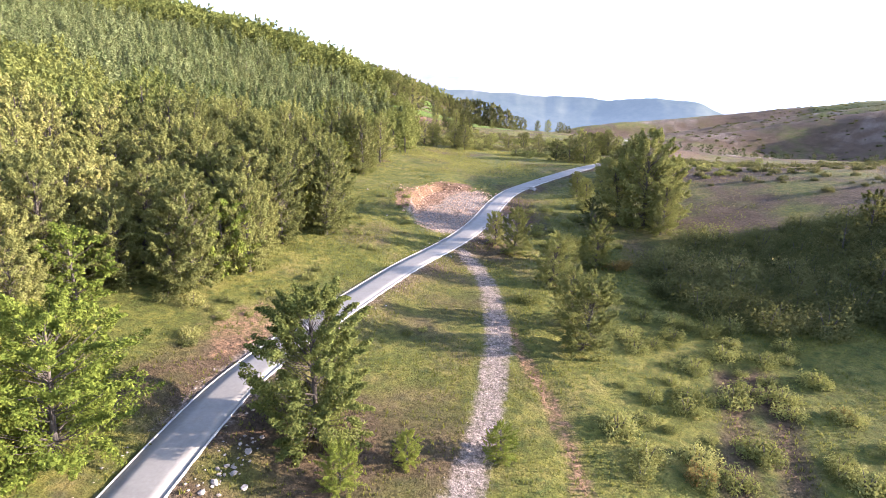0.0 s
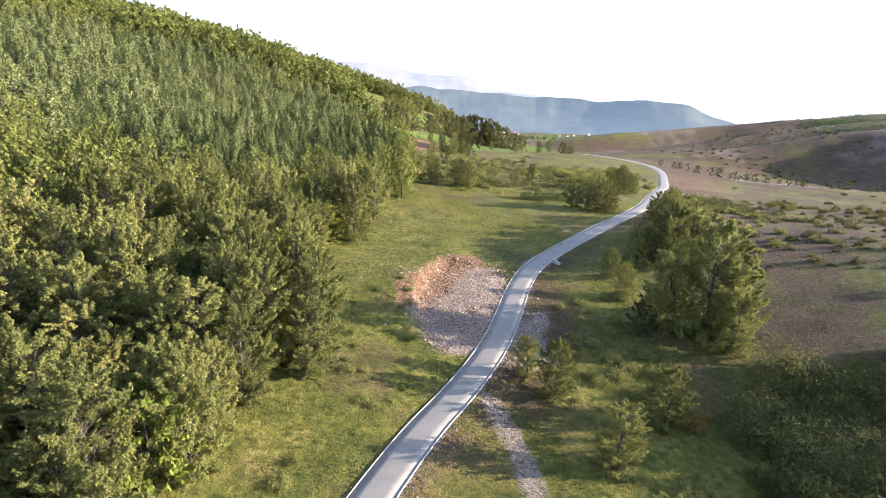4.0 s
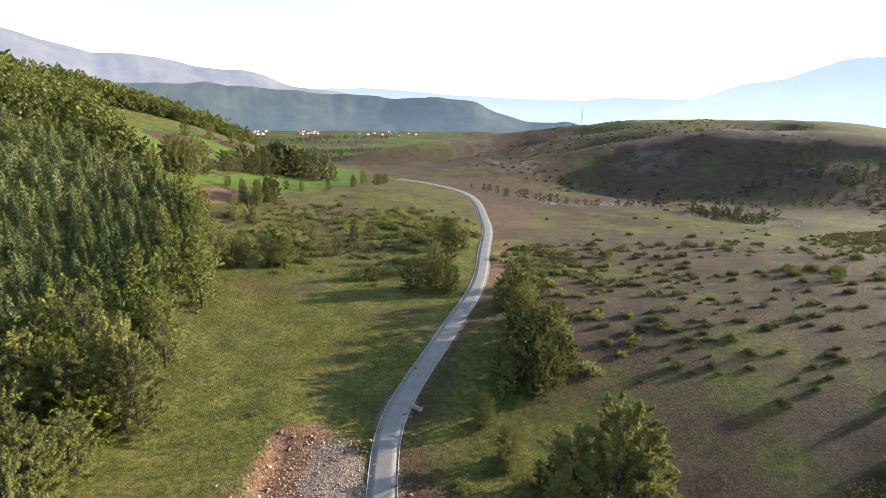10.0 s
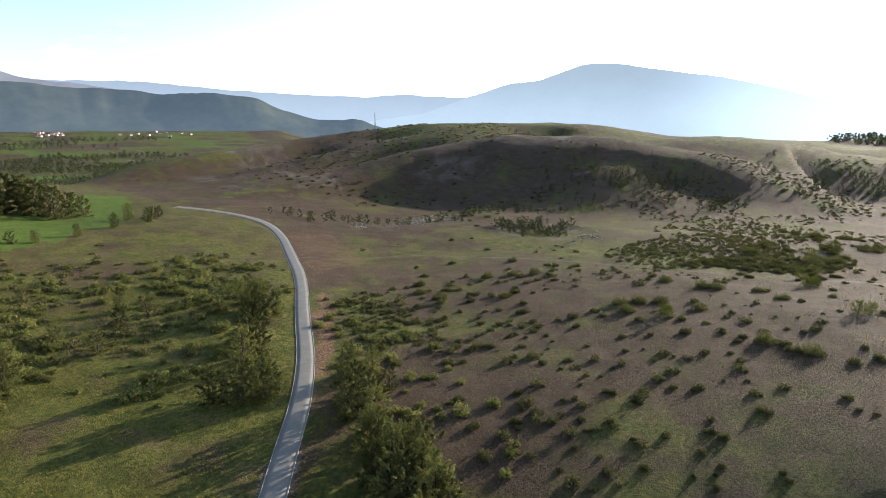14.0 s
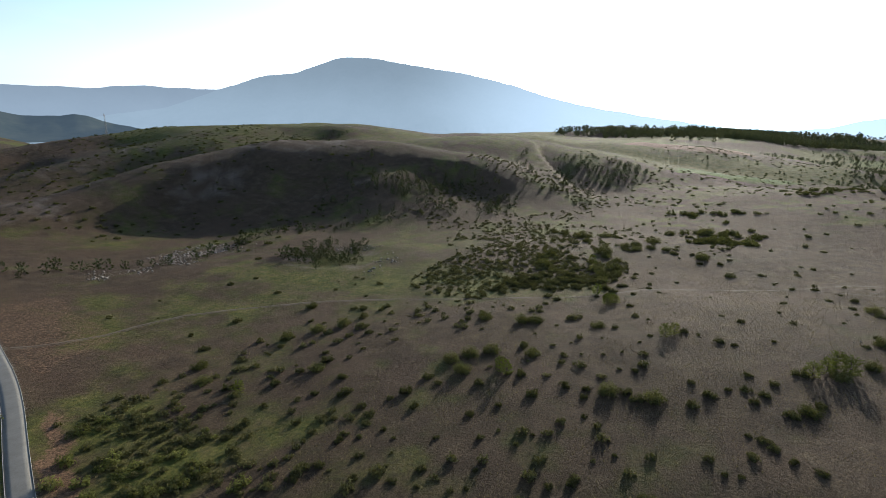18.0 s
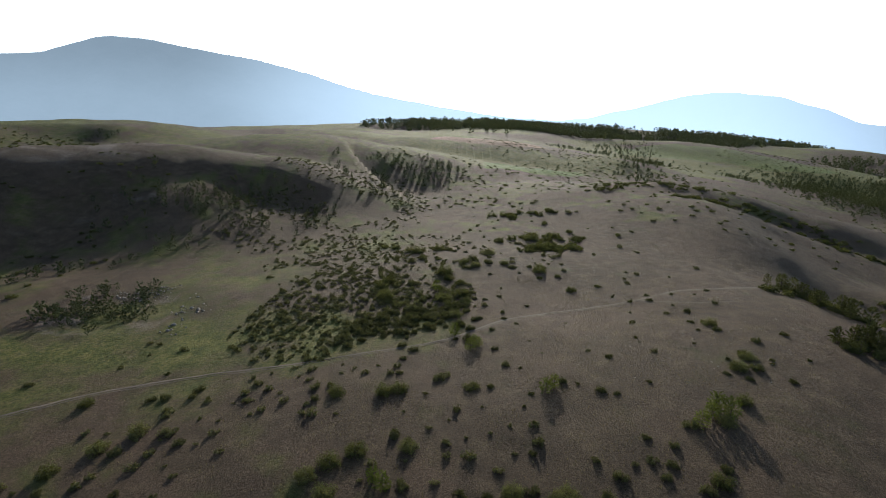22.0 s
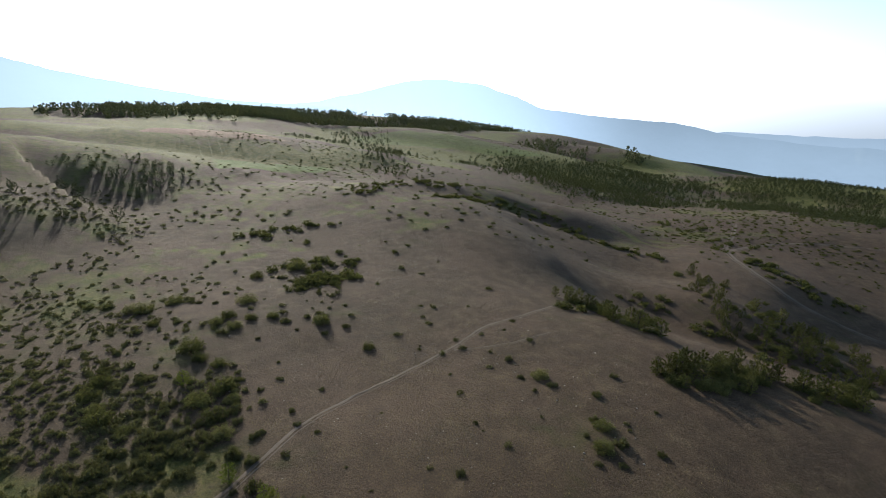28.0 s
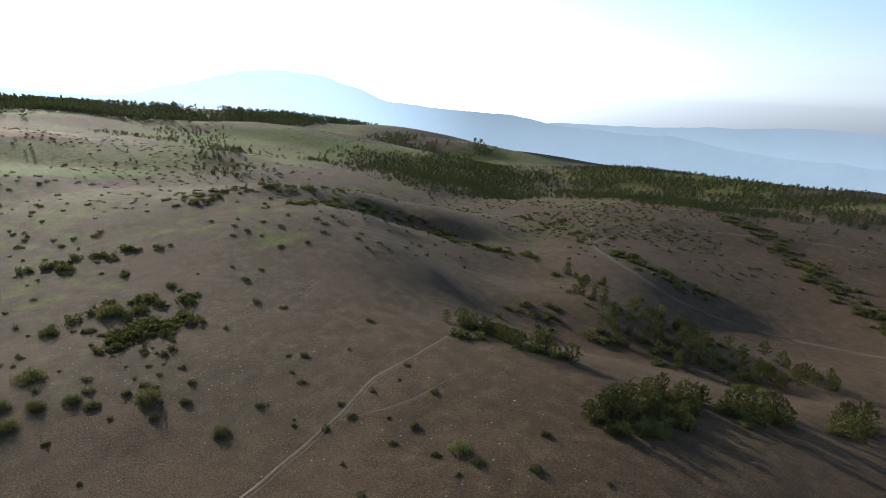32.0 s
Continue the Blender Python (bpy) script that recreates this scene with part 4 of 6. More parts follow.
def pine(rng, height, spread, whorls, arms, tufts, leaf):
    """A young pine: whorls of rising branches set with needle tufts."""
    wood = [tube([[0, 0, -0.3], [0, 0, height * 0.5], [0, 0, height * 0.97]], [0.02 * height + 0.02, 0.013 * height, 0.01], 6)]
    pts, outs = [], []
    for w in range(whorls):
        f = w / (whorls - 1)
        z = height * (0.1 + 0.84 * f)
        reach = spread * (1 - f) * rng.uniform(0.85, 1.1) + 0.08 * spread
        for k in range(arms):
            ang = k * 2 * math.pi / arms + w * 0.9 + rng.uniform(-0.3, 0.3)
            way = np.array([math.cos(ang), math.sin(ang), 0.32 + 0.4 * f])
            r = reach * rng.uniform(0.75, 1.15)
            s = np.linspace(0.42, 1.0, tufts)[:, None] + rng.uniform(-0.08, 0.08, (tufts, 1))
            p = np.array([0, 0, z]) + way * r * s + rng.normal(0, 0.04 * spread, (tufts, 3))
            pts.append(p)
            outs.append(np.tile(way * 0.6 + (0, 0, 0.5), (tufts, 1)))
    top = np.array([[0, 0, height * 0.98], [0, 0, height * 0.94]])
    pts.append(top)
    outs.append(np.array([[0.7, 0, 0.2], [0, 0.7, 0.2]]))
    return merged(wood), leaves(rng, np.concatenate(pts), np.concatenate(outs), leaf, 0.42, 0.6)


def shrub(rng, height, spread, count, leaf, tufts=6):
    """A low many-stemmed bush of uneven outline."""
    pts, outs = [], []
    for k in range(tufts):
        ang, rr = k * 2.4 + rng.uniform(-0.6, 0.6), spread * (0.12 + 0.62 * math.sqrt((k + 0.3) / tufts))
        top = height * rng.uniform(0.55, 1.0) * (1.1 - 0.45 * rr / spread)
        d = on_sphere(rng, count // tufts)
        d[:, 2] = np.abs(d[:, 2])
        shell = rng.uniform(0.35, 1.05, len(d))[:, None]
        pts.append(np.array([math.cos(ang) * rr, math.sin(ang) * rr, 0.0]) + d * shell * (spread * 0.42, spread * 0.42, top))
        outs.append(d)
    stems = [tube([[0, 0, -0.2], [math.cos(a) * spread * 0.3, math.sin(a) * spread * 0.3, height * 0.6]], [0.03 * height + 0.01, 0.008], 4) for a in (0.3, 2.4, 4.5)]
    return merged(stems), leaves(rng, np.concatenate(pts), np.concatenate(outs), leaf, 0.6, 0.7)


def kind_of_tree(name, build, variants, leaf_mat, seed, **args):
    """Some variants of one plant: for each the meshes of wood and foliage."""
    out = []
    for k in range(variants):
        (wv, wf), (lv, lf) = build(np.random.default_rng(seed + k), **args)
        out.append((mesh_of(name + "_trunk", wv, wf, BARK, smooth=True), mesh_of(name + "_crown", lv, lf, leaf_mat), (wv, wf, lv, lf)))
    return out


def stand(name, variant, x, y, scale, turn, label, category, group, parts=("trunk", "crown"), squash=1.0):
    """One plant on the ground, with its wood and foliage as parts."""
    root = new(name)
    root.empty_display_size = 0.3
    root.matrix_world = Matrix.LocRotScale((x, y, float(settle(np.array([x]), np.array([y]))[0])), Euler((0, 0, turn)), (scale, scale, scale * squash))
    for pname, me in zip(parts, variant[:2]):
        ob = new(pname, me)
        ob.parent = root
    return tagged(root, label, category, group)


def planted(name, variants, xy, scales, seed, label, category):
    """Many plants past counting, in one mesh."""
    if not len(xy):
        return
    rng = np.random.default_rng(seed)
    z = settle(xy[:, 0], xy[:, 1])
    which, turn = rng.integers(0, len(variants), len(xy)), rng.uniform(0, 6.28, len(xy))
    vs, stems, blades, n = [], [], [], 0
    for k, (_, _, (wv, wf, lv, lf)) in enumerate(variants):
        i = np.nonzero(which == k)[0]
        if not len(i):
            continue
        keep = wf[:14:2] if len(lf) > 150 else wf[:0]
        base = np.concatenate([wv, lv]) if len(keep) else lv
        leaf = lf + len(base) - len(lv)
        c, s, q = np.cos(turn[i])[:, None], np.sin(turn[i])[:, None], scales[i][:, None]
        v = np.stack([(base[:, 0] * c - base[:, 1] * s) * q + xy[i, 0:1], (base[:, 0] * s + base[:, 1] * c) * q + xy[i, 1:2], base[:, 2] * q * rng.uniform(0.85, 1.15, (len(i), 1)) + z[i, None]], -1)
        vs.append(v.reshape(-1, 3))
        shift = (np.arange(len(i)) * len(base))[:, None, None] + n
        blades.append((leaf[None] + shift).reshape(-1, 3))
        if len(keep):
            stems.append((keep[None] + shift).reshape(-1, 4))
        n += len(i) * len(base)
    faces = ([np.concatenate(stems)] if stems else []) + [np.concatenate(blades)]
    index = np.concatenate([np.full(len(f), g) for f, g in zip(faces, (0, 1) if stems else (1,))])
    me = mesh_of(name, np.concatenate(vs), faces, [BARK, variants[0][1].materials[0]], index)
    return tagged(new(name, me), label, category, kind="stuff")


def scatter(poly, spacing, seed, clump=0.0, clump_size=12.0, jitter=0.45):
    """Points over a plan polygon on a shaken lattice, thinned in drifts."""
    rng = np.random.default_rng(seed)
    p = np.array(poly, float)
    xs, ys = np.arange(p[:, 0].min(), p[:, 0].max(), spacing), np.arange(p[:, 1].min(), p[:, 1].max(), spacing)
    q = np.stack(np.meshgrid(xs, ys), -1).reshape(-1, 2)
    q = q + rng.uniform(-jitter, jitter, q.shape) * spacing
    edge = 0.07 * min(np.ptp(p[:, 0]), np.ptp(p[:, 1])) * (2.2 if clump else 0.6)
    shake = rng.normal(0, 0.55 * edge if clump else 0.01, q.shape)
    keep = inside(q[:, 0] + shake[:, 0] + edge * 2 * fractal(q[:, 0], q[:, 1] + 70, 4 * edge + 1, 3), q[:, 1] + shake[:, 1] + edge * 2 * fractal(q[:, 0] + 70, q[:, 1], 4 * edge + 1, 3), poly)
    if clump:
        keep &= fractal(q[:, 0] + seed * 3, q[:, 1], clump_size, 3) + 0.35 * (rng.random(len(q)) - 0.5) > clump - 0.5
    return q[keep]


def off_road(q, gap=3.2):
    return q[line_distance(q[:, 0], q[:, 1], road_line[::2])[0] > gap]


BEECH = kind_of_tree("beech", broadleaf, 4, LEAF, 10, height=8.8, spread=2.7, lobes=130, per_lobe=190, leaf=0.17)
FIELD_BEECH = kind_of_tree("beech", broadleaf, 1, LEAF_WOOD, 15, height=8.4, spread=2.9, lobes=140, per_lobe=330, leaf=0.15)
BEECH_MID = kind_of_tree("beech", broadleaf, 4, LEAF, 20, height=8.8, spread=2.6, lobes=90, per_lobe=90, leaf=0.24)
BEECH_BACK = kind_of_tree("beech", broadleaf, 3, LEAF_WOOD, 25, height=8.4, spread=2.8, lobes=36, per_lobe=32, leaf=0.5)
BEECH_FAR = kind_of_tree("beech", broadleaf, 3, LEAF_WOOD, 30, height=8.0, spread=3.2, lobes=16, per_lobe=17, leaf=0.95)
DARK_TREE = kind_of_tree("dark_tree", broadleaf, 3, LEAF_DARK, 27, height=8.0, spread=2.9, lobes=40, per_lobe=60, leaf=0.42)
TREE_DOT = kind_of_tree("far_tree", broadleaf, 3, LEAF_FAR, 35, height=8.0, spread=3.6, lobes=8, per_lobe=7, leaf=2.4)
HAZEL = kind_of_tree("hazel", broadleaf, 3, LEAF_BRIGHT, 40, height=6.0, spread=2.6, lobes=120, per_lobe=260, leaf=0.115)
HAZEL_BACK = kind_of_tree("hazel", broadleaf, 2, LEAF_BRIGHT, 45, height=6.0, spread=2.6, lobes=70, per_lobe=60, leaf=0.24)
PINE_NEAR = kind_of_tree("pine", pine, 3, NEEDLE, 50, height=6.6, spread=1.75, whorls=14, arms=9, tufts=9, leaf=0.4)
PINE_FAR = kind_of_tree("pine", pine, 3, NEEDLE, 60, height=6.6, spread=2.05, whorls=11, arms=8, tufts=6, leaf=0.56)
BUSH = kind_of_tree("bush", shrub, 4, LEAF, 70, height=1.0, spread=0.9, count=1000, leaf=0.1, tufts=10)
TALL_BUSH = kind_of_tree("bush", shrub, 4, LEAF_DARK, 85, height=2.6, spread=2.1, count=1500, leaf=0.22, tufts=12)
THICKET = kind_of_tree("bush", shrub, 4, LEAF_DARK, 75, height=2.6, spread=2.2, count=2600, leaf=0.16, tufts=14)
BUSH_FAR = kind_of_tree("bush", shrub, 3, LEAF_DARK, 80, height=1.0, spread=0.95, count=110, leaf=0.3, tufts=6)
JUNIPERS = kind_of_tree("juniper", shrub, 4, JUNIPER, 90, height=0.8, spread=1.0, count=520, leaf=0.16, tufts=7)
JUNIPER_FAR = kind_of_tree("juniper", shrub, 3, JUNIPER, 100, height=1.0, spread=1.0, count=130, leaf=0.31, tufts=6)
AUTUMN_BUSH = kind_of_tree("bush", shrub, 2, LEAF_AUTUMN, 110, height=1.0, spread=0.9, count=600, leaf=0.12, tufts=6)

rng = np.random.default_rng(3)
FOREST = [(-36, 16), (-33, 40), (-29, 53), (-26, 62), (-24, 77), (-23, 87), (-16, 108), (-19, 125), (-21, 142), (-14, 160), (-9, 176), (-10, 215), (-16, 240), (-31, 254), (-43, 289), (-54, 330), (-80, 400), (-115, 450), (-160, 480), (-200, 440), (-215, 300), (-190, 170), (-140, 60), (-90, 10)]
PINES = [(-14, 172), (-12, 235), (-28, 250), (-60, 262), (-110, 272), (-165, 250), (-170, 180), (-125, 125), (-65, 112), (-36, 122), (-22, 142)]
q = scatter(FOREST, 4.0, 1)
mixing = np.random.default_rng(9).normal(0, 7, q.shape)
q = q[~inside(q[:, 0] + mixing[:, 0], q[:, 1] + mixing[:, 1], PINES)]
q = q[(q[:, 1] < 262) | (np.random.default_rng(8).random(len(q)) < 0.72)]
d = np.minimum.reduce([np.hypot(q[:, 0] + 20, q[:, 1] - 28), np.hypot(q[:, 0] + 10, q[:, 1] - 60), np.hypot(q[:, 0] + 5, q[:, 1] - 90)])
q = q[np.argsort(d)]
for k in range(290):
    v = BEECH[k % 4] if k < 84 else BEECH_MID[k % 4] if k < 210 else BEECH_BACK[k % 3]
    if k % 11 == 5:
        stand("hazel_tree", HAZEL_BACK[k % 2], *q[k], rng.uniform(0.9, 1.3), rng.uniform(0, 6.28), "yellow-green hazel at the wood's edge", "tree", "hazels of the wood", squash=rng.uniform(0.9, 1.2))
    else:
        stand("beech_tree", v, *q[k], rng.uniform(0.75, 1.25), rng.uniform(0, 6.28), "green leafy beech at the wood's edge", "tree", "trees of the wood", squash=rng.uniform(0.9, 1.3))
rest = q[290:]
front = rest[:, 1] < 262
planted("beech_wood", BEECH_BACK, rest[front], rng.uniform(0.8, 1.25, front.sum()), 4, "dense broadleaf wood on the lower hillside", "wood")
upper = np.concatenate([rest[~front], scatter([(-80, 400), (-50, 418), (-20, 428), (10, 452), (20, 490), (-30, 520), (-110, 470)], 4.4, 6)])
planted("hilltop_wood", BEECH_FAR, upper, rng.uniform(0.95, 1.6, len(upper)), 7, "broadleaf wood along the top of the hill", "wood")
q = scatter(PINES, 3.9, 2)
q = q[np.argsort(np.hypot(q[:, 0] - 5, q[:, 1] - 140))]
for k in range(280):
    stand("pine_tree", PINE_NEAR[k % 3], *q[k], rng.uniform(0.65, 1.3), rng.uniform(0, 6.28), "young dark green pine in the plantation", "tree", "pines of the plantation")
rest = q[280:]
planted("pine_wood", PINE_FAR, rest, rng.uniform(0.65, 1.35, len(rest)), 5, "dense young pine plantation on the hillside", "wood")

# single trees and bushes: place, height factor
for x, y, s in [(-7.8, 31.8, 1.22), (13.1, 46.8, 0.88), (13.4, 51.5, 0.7), (13, 62, 0.74), (10, 72, 0.74), (7.8, 75.5, 0.55), (20, 68, 0.76), (32, 85, 1.7), (29, 87, 1.25), (35, 85, 1.2), (33, 80.5, 0.9), (26, 104.5, 0.55), (26, 97.5, 0.58)]:
    stand("field_tree", FIELD_BEECH[0] if x < 0 else BEECH[int(x * 7) % 4], x, y, s, x, "broad green tree standing by the road", "tree", "trees by the road")
for x, y, s in [(-21.3, 27, 1.55), (-25, 22, 1.6), (-24, 31, 1.2), (4.1, 31.5, 0.42), (-1.9, 30.3, 0.36), (-5.6, 27.6, 0.48)]:
    stand("hazel_tree", HAZEL[int(x * 3) % 3], x, y, s, x, "bright yellow-green hazel beside the road", "tree", "hazels by the road")
TREES_BELOW_ROAD = [(35, 111, 0.62), (38, 113, 0.7), (41, 117, 0.72), (44, 117, 0.6), (46, 119, 0.68), (44, 126, 0.6), (47, 131, 0.62), (48, 140, 0.6), (40, 122, 0.55), (36, 107, 0.5), (42, 110, 0.55), (32, 110, 0.4), (39, 108, 0.5), (34, 116, 0.42), (45, 136, 0.5), (30, 92, 0.5), (27, 91, 0.4), (24, 86, 0.4), (44, 112, 0.5), (54, 149, 0.5), (51, 142, 0.55), (50, 136, 0.62)]
TREES_ABOVE_ROAD = [(43, 127, 0.66), (42, 121, 0.7), (39, 117, 0.62), (42, 112, 0.68), (38, 110, 0.62), (35, 114, 0.5), (58, 147, 0.42), (56, 139, 0.4), (46, 123, 0.5), (55, 197, 0.5), (57, 191, 0.6), (47, 175, 0.62), (46, 168, 0.6), (41, 164, 0.66), (44, 171, 0.5), (60, 203, 0.45), (5, 188, 0.55), (7, 177, 0.6), (-3, 178, 0.55), (6, 246, 0.6), (10, 255, 0.6), (17, 196, 0.4)]
TREES_BY_MEADOW = [(22, 186, 0.42), (31, 207, 0.4), (32, 155, 0.5), (35, 152, 0.6), (39, 151, 0.62), (37, 156, 0.5), (41, 153, 0.45), (53, 188, 0.55), (56, 187, 0.62), (59, 187, 0.5), (56, 192, 0.5), (29, 199, 0.42), (35, 202, 0.45), (4, 178, 0.6), (8, 181, 0.55), (-6, 183, 0.6), (-2, 187, 0.5), (9, 248, 0.7), (12, 252, 0.6), (-3, 222, 0.55), (2, 226, 0.45)]
for x, y, s in TREES_BELOW_ROAD + TREES_ABOVE_ROAD + TREES_BY_MEADOW:
    stand("roadside_tree", (BEECH_MID + DARK_TREE)[int(x + y) % 7], x, y, s * (1.5 if y > 145 else 1.4), y, "bushy green tree beside the concrete road", "tree", "bushy trees along the road")
CLUMP = [(3, 304, 1.7), (7, 305, 1.5), (12, 312, 2.0), (15, 322, 2.1), (19, 341, 2.2), (23, 344, 2.3), (28, 343, 2.2), (33, 339, 2.0), (37, 327, 1.8), (21, 352, 2.1), (30, 354, 2.1), (38, 345, 1.9), (43, 337, 1.5), (47, 330, 1.3), (10, 318, 1.8)]
for k, (x, y, s) in enumerate(CLUMP):
    stand("field_tree", DARK_TREE[k % 3], x, y, s * 0.92, k, "tall dark tree between green fields", "tree", "trees between the fields", squash=rng.uniform(0.85, 1.05))
HEDGE = [(-21, 262, 1.5), (-18, 263, 1.4), (-15, 265, 1.55), (-12, 269, 1.4), (-23, 268, 1.3), (-5, 287, 1.1), (0, 299, 1.2), (-3, 293, 1.0), (1, 243, 0.75), (5, 241, 0.8), (9, 246, 0.7), (-4, 260, 0.5), (1, 262, 0.45), (18, 271, 0.5), (24, 272, 0.45), (36, 279, 0.5), (49, 290, 0.6), (58, 308, 0.75), (62, 298, 0.7), (66, 305, 0.65), (70, 312, 0.6), (0, 388, 1.0), (-11, 380, 1.1), (-23, 370, 1.0), (5, 380, 0.9)]
for k, (x, y, s) in enumerate(HEDGE):
    stand("hedge_tree", (BEECH_MID + DARK_TREE)[k % 7], x, y, s, k, "bushy green tree in a hedge by the fields", "tree", "hedge trees by the fields")

# bushes round the start and in the thicket
def bushes(poly, spacing, seed, lo, hi, variants, name, label, group, clump=0.0, limit=120, clump_size=12.0):
    q = off_road(scatter(poly, spacing, seed, clump, clump_size))
    r = np.random.default_rng(seed)
    r.shuffle(q)
    for k, (x, y) in enumerate(q[:limit]):
        stand(name, variants[k % len(variants)], x, y, r.uniform(lo, hi), r.uniform(0, 6.28), label, "bush", group, ("woody_base", "foliage"), r.uniform(0.8, 1.15))
    return q[limit:]


bushes([(23, 62), (35, 76), (46, 77), (66, 75), (64, 58), (46, 49), (33, 51), (29, 55)], 2.6, 11, 0.85, 1.6, THICKET, "thicket_bush", "dark green bush in a shaded thicket", "bushes of the thicket", 0.0, 140)
bushes([(10, 27), (36, 28), (46, 46), (28, 62), (14, 60), (12, 40)], 2.6, 12, 0.6, 1.9, BUSH, "weedy_bush", "small weedy green bush in the grass", "bushes in the rough grass", 0.5, 90)
bushes([(12, 70), (22, 66), (34, 74), (30, 98), (16, 100), (14, 84)], 2.8, 13, 0.6, 1.7, BUSH, "weedy_bush", "small weedy green bush in the grass", "bushes in the rough grass", 0.52, 60)
bushes([(-30, 42), (-24, 50), (-19, 72), (-16, 98), (-22, 92), (-27, 62)], 2.6, 15, 0.8, 2.0, BUSH, "edge_bush", "green bush along the wood's edge", "bushes along the wood's edge", 0.4, 60)
bushes([(-27, 38), (-17, 36), (-12, 50), (-5, 66), (-8, 100), (-18, 90), (-20, 60)], 3.0, 14, 0.4, 1.2, BUSH, "verge_bush", "small green bush on the road verge", "bushes on the verge", 0.6, 60)
# taller trees added so that their shadows darken the thicket
for x, y, s in [(60, 66, 0.85), (64, 60, 0.95), (58, 58, 0.8), (66, 68, 0.9), (54, 61, 0.75), (50, 66, 0.7), (57, 71, 0.75), (48, 57, 0.65), (70, 63, 0.95), (62, 53, 0.8)]:
    stand("thicket_tree", DARK_TREE[int(x) % 3], x, y, s, x, "dark leafy tree added to cast shade over the thicket", "tree", "trees of the thicket")
for x, y, s in [(22.5, 68, 2.0), (24, 69, 1.5), (17, 31, 1.4), (31, 38, 1.0)]:
    stand("autumn_bush", AUTUMN_BUSH[int(x) % 2], x, y, s, x, "bush with turning orange-brown leaves", "bush", "autumn bushes", ("woody_base", "foliage"))
for x, y, s in [(-3, 47.4, 0.7), (-1.6, 48.4, 0.6), (-20.2, 49.1, 0.9), (-20.7, 42.4, 1.2), (-17.4, 47, 0.5), (14.3, 32.8, 1.6), (13.2, 31, 1.2), (20, 40.2, 1.4), (22.7, 44.7, 1.6), (31, 37.6, 1.2), (27, 32.3, 1.1), (17.3, 31, 1.2), (-15, 89, 1.0), (-3, 114, 0.8)]:
    stand("meadow_bush", BUSH[int(x + y) % 4], x, y, s, y, "round green bush in the grass", "bush", "bushes in the grass", ("woody_base", "foliage"))

# bushes of the dry pasture, west to east: place and size
BUSHES_A = [(59, 101, 0.7), (51, 103, 0.6), (59, 106, 0.6), (54, 115, 1.2), (58, 121, 1.3), (73, 83, 0.8), (77, 84, 0.6), (78, 85, 0.6), (70, 90, 0.8), (64, 90, 1.2), (74, 91, 0.7), (72, 91, 0.4), (90, 91, 1.2), (80, 93, 1.1), (70, 93, 0.5), (75, 94, 0.7), (80, 95, 1.2), (83, 96, 0.8), (67, 98, 1.0), (62, 99, 0.6), (75, 99, 0.9), (63, 101, 1.2), (71, 102, 0.6), (88, 104, 0.8), (72, 106, 1.3), (80, 106, 0.9), (64, 107, 0.8), (70, 110, 0.8), (80, 111, 1.3), (67, 113, 1.1)]
BUSHES_B = [(73, 115, 0.7), (84, 115, 0.5), (88, 115, 0.6), (67, 116, 1.3), (62, 116, 0.8), (63, 117, 1.2), (67, 119, 1.3), (82, 122, 0.6), (70, 122, 1.1), (86, 123, 1.1), (82, 126, 0.9), (62, 128, 1.2), (83, 129, 1.6), (81, 132, 0.9), (86, 134, 0.9), (73, 138, 0.9), (82, 139, 1.1), (71, 140, 1.5), (89, 140, 1.0), (78, 141, 1.4), (81, 141, 1.4), (90, 146, 0.9), (89, 160, 1.1), (87, 160, 1.1), (84, 160, 1.4), (82, 163, 1.4), (80, 164, 1.4), (119, 67, 2.0), (101, 69, 1.2), (117, 70, 1.4)]
BUSHES_C = [(103, 72, 0.8), (106, 74, 1.1), (108, 75, 1.3), (120, 75, 1.1), (103, 77, 1.1), (109, 77, 0.7), (98, 79, 0.6), (98, 81, 0.6), (120, 82, 1.4), (101, 83, 1.1), (116, 85, 1.3), (116, 91, 2.1), (115, 94, 1.4), (117, 96, 1.4), (98, 96, 0.6), (116, 99, 2.1), (90, 101, 1.1), (107, 102, 0.8), (116, 103, 0.9), (113, 103, 0.9), (116, 107, 1.4), (99, 109, 0.5), (111, 112, 1.4), (118, 116, 1.1), (106, 117, 0.7), (96, 117, 0.8), (102, 121, 1.1), (113, 123, 1.3), (94, 124, 0.6), (117, 128, 2.1)]
BUSHES_D = [(111, 131, 0.9), (92, 131, 0.5), (102, 132, 1.0), (94, 134, 0.9), (113, 134, 1.4), (107, 136, 1.4), (91, 137, 0.8), (95, 138, 1.0), (104, 138, 0.9), (98, 139, 1.3), (91, 140, 1.1), (100, 142, 1.2), (95, 145, 1.1), (94, 147, 1.3), (103, 148, 1.5), (92, 151, 1.1), (109, 152, 1.3), (102, 154, 1.0), (99, 156, 1.0), (118, 156, 1.0), (111, 160, 2.0), (115, 160, 1.7), (95, 161, 0.9), (109, 163, 1.3), (119, 163, 1.1), (103, 165, 1.5), (108, 170, 1.0), (98, 173, 1.6), (98, 180, 2.1), (111, 181, 1.5)]
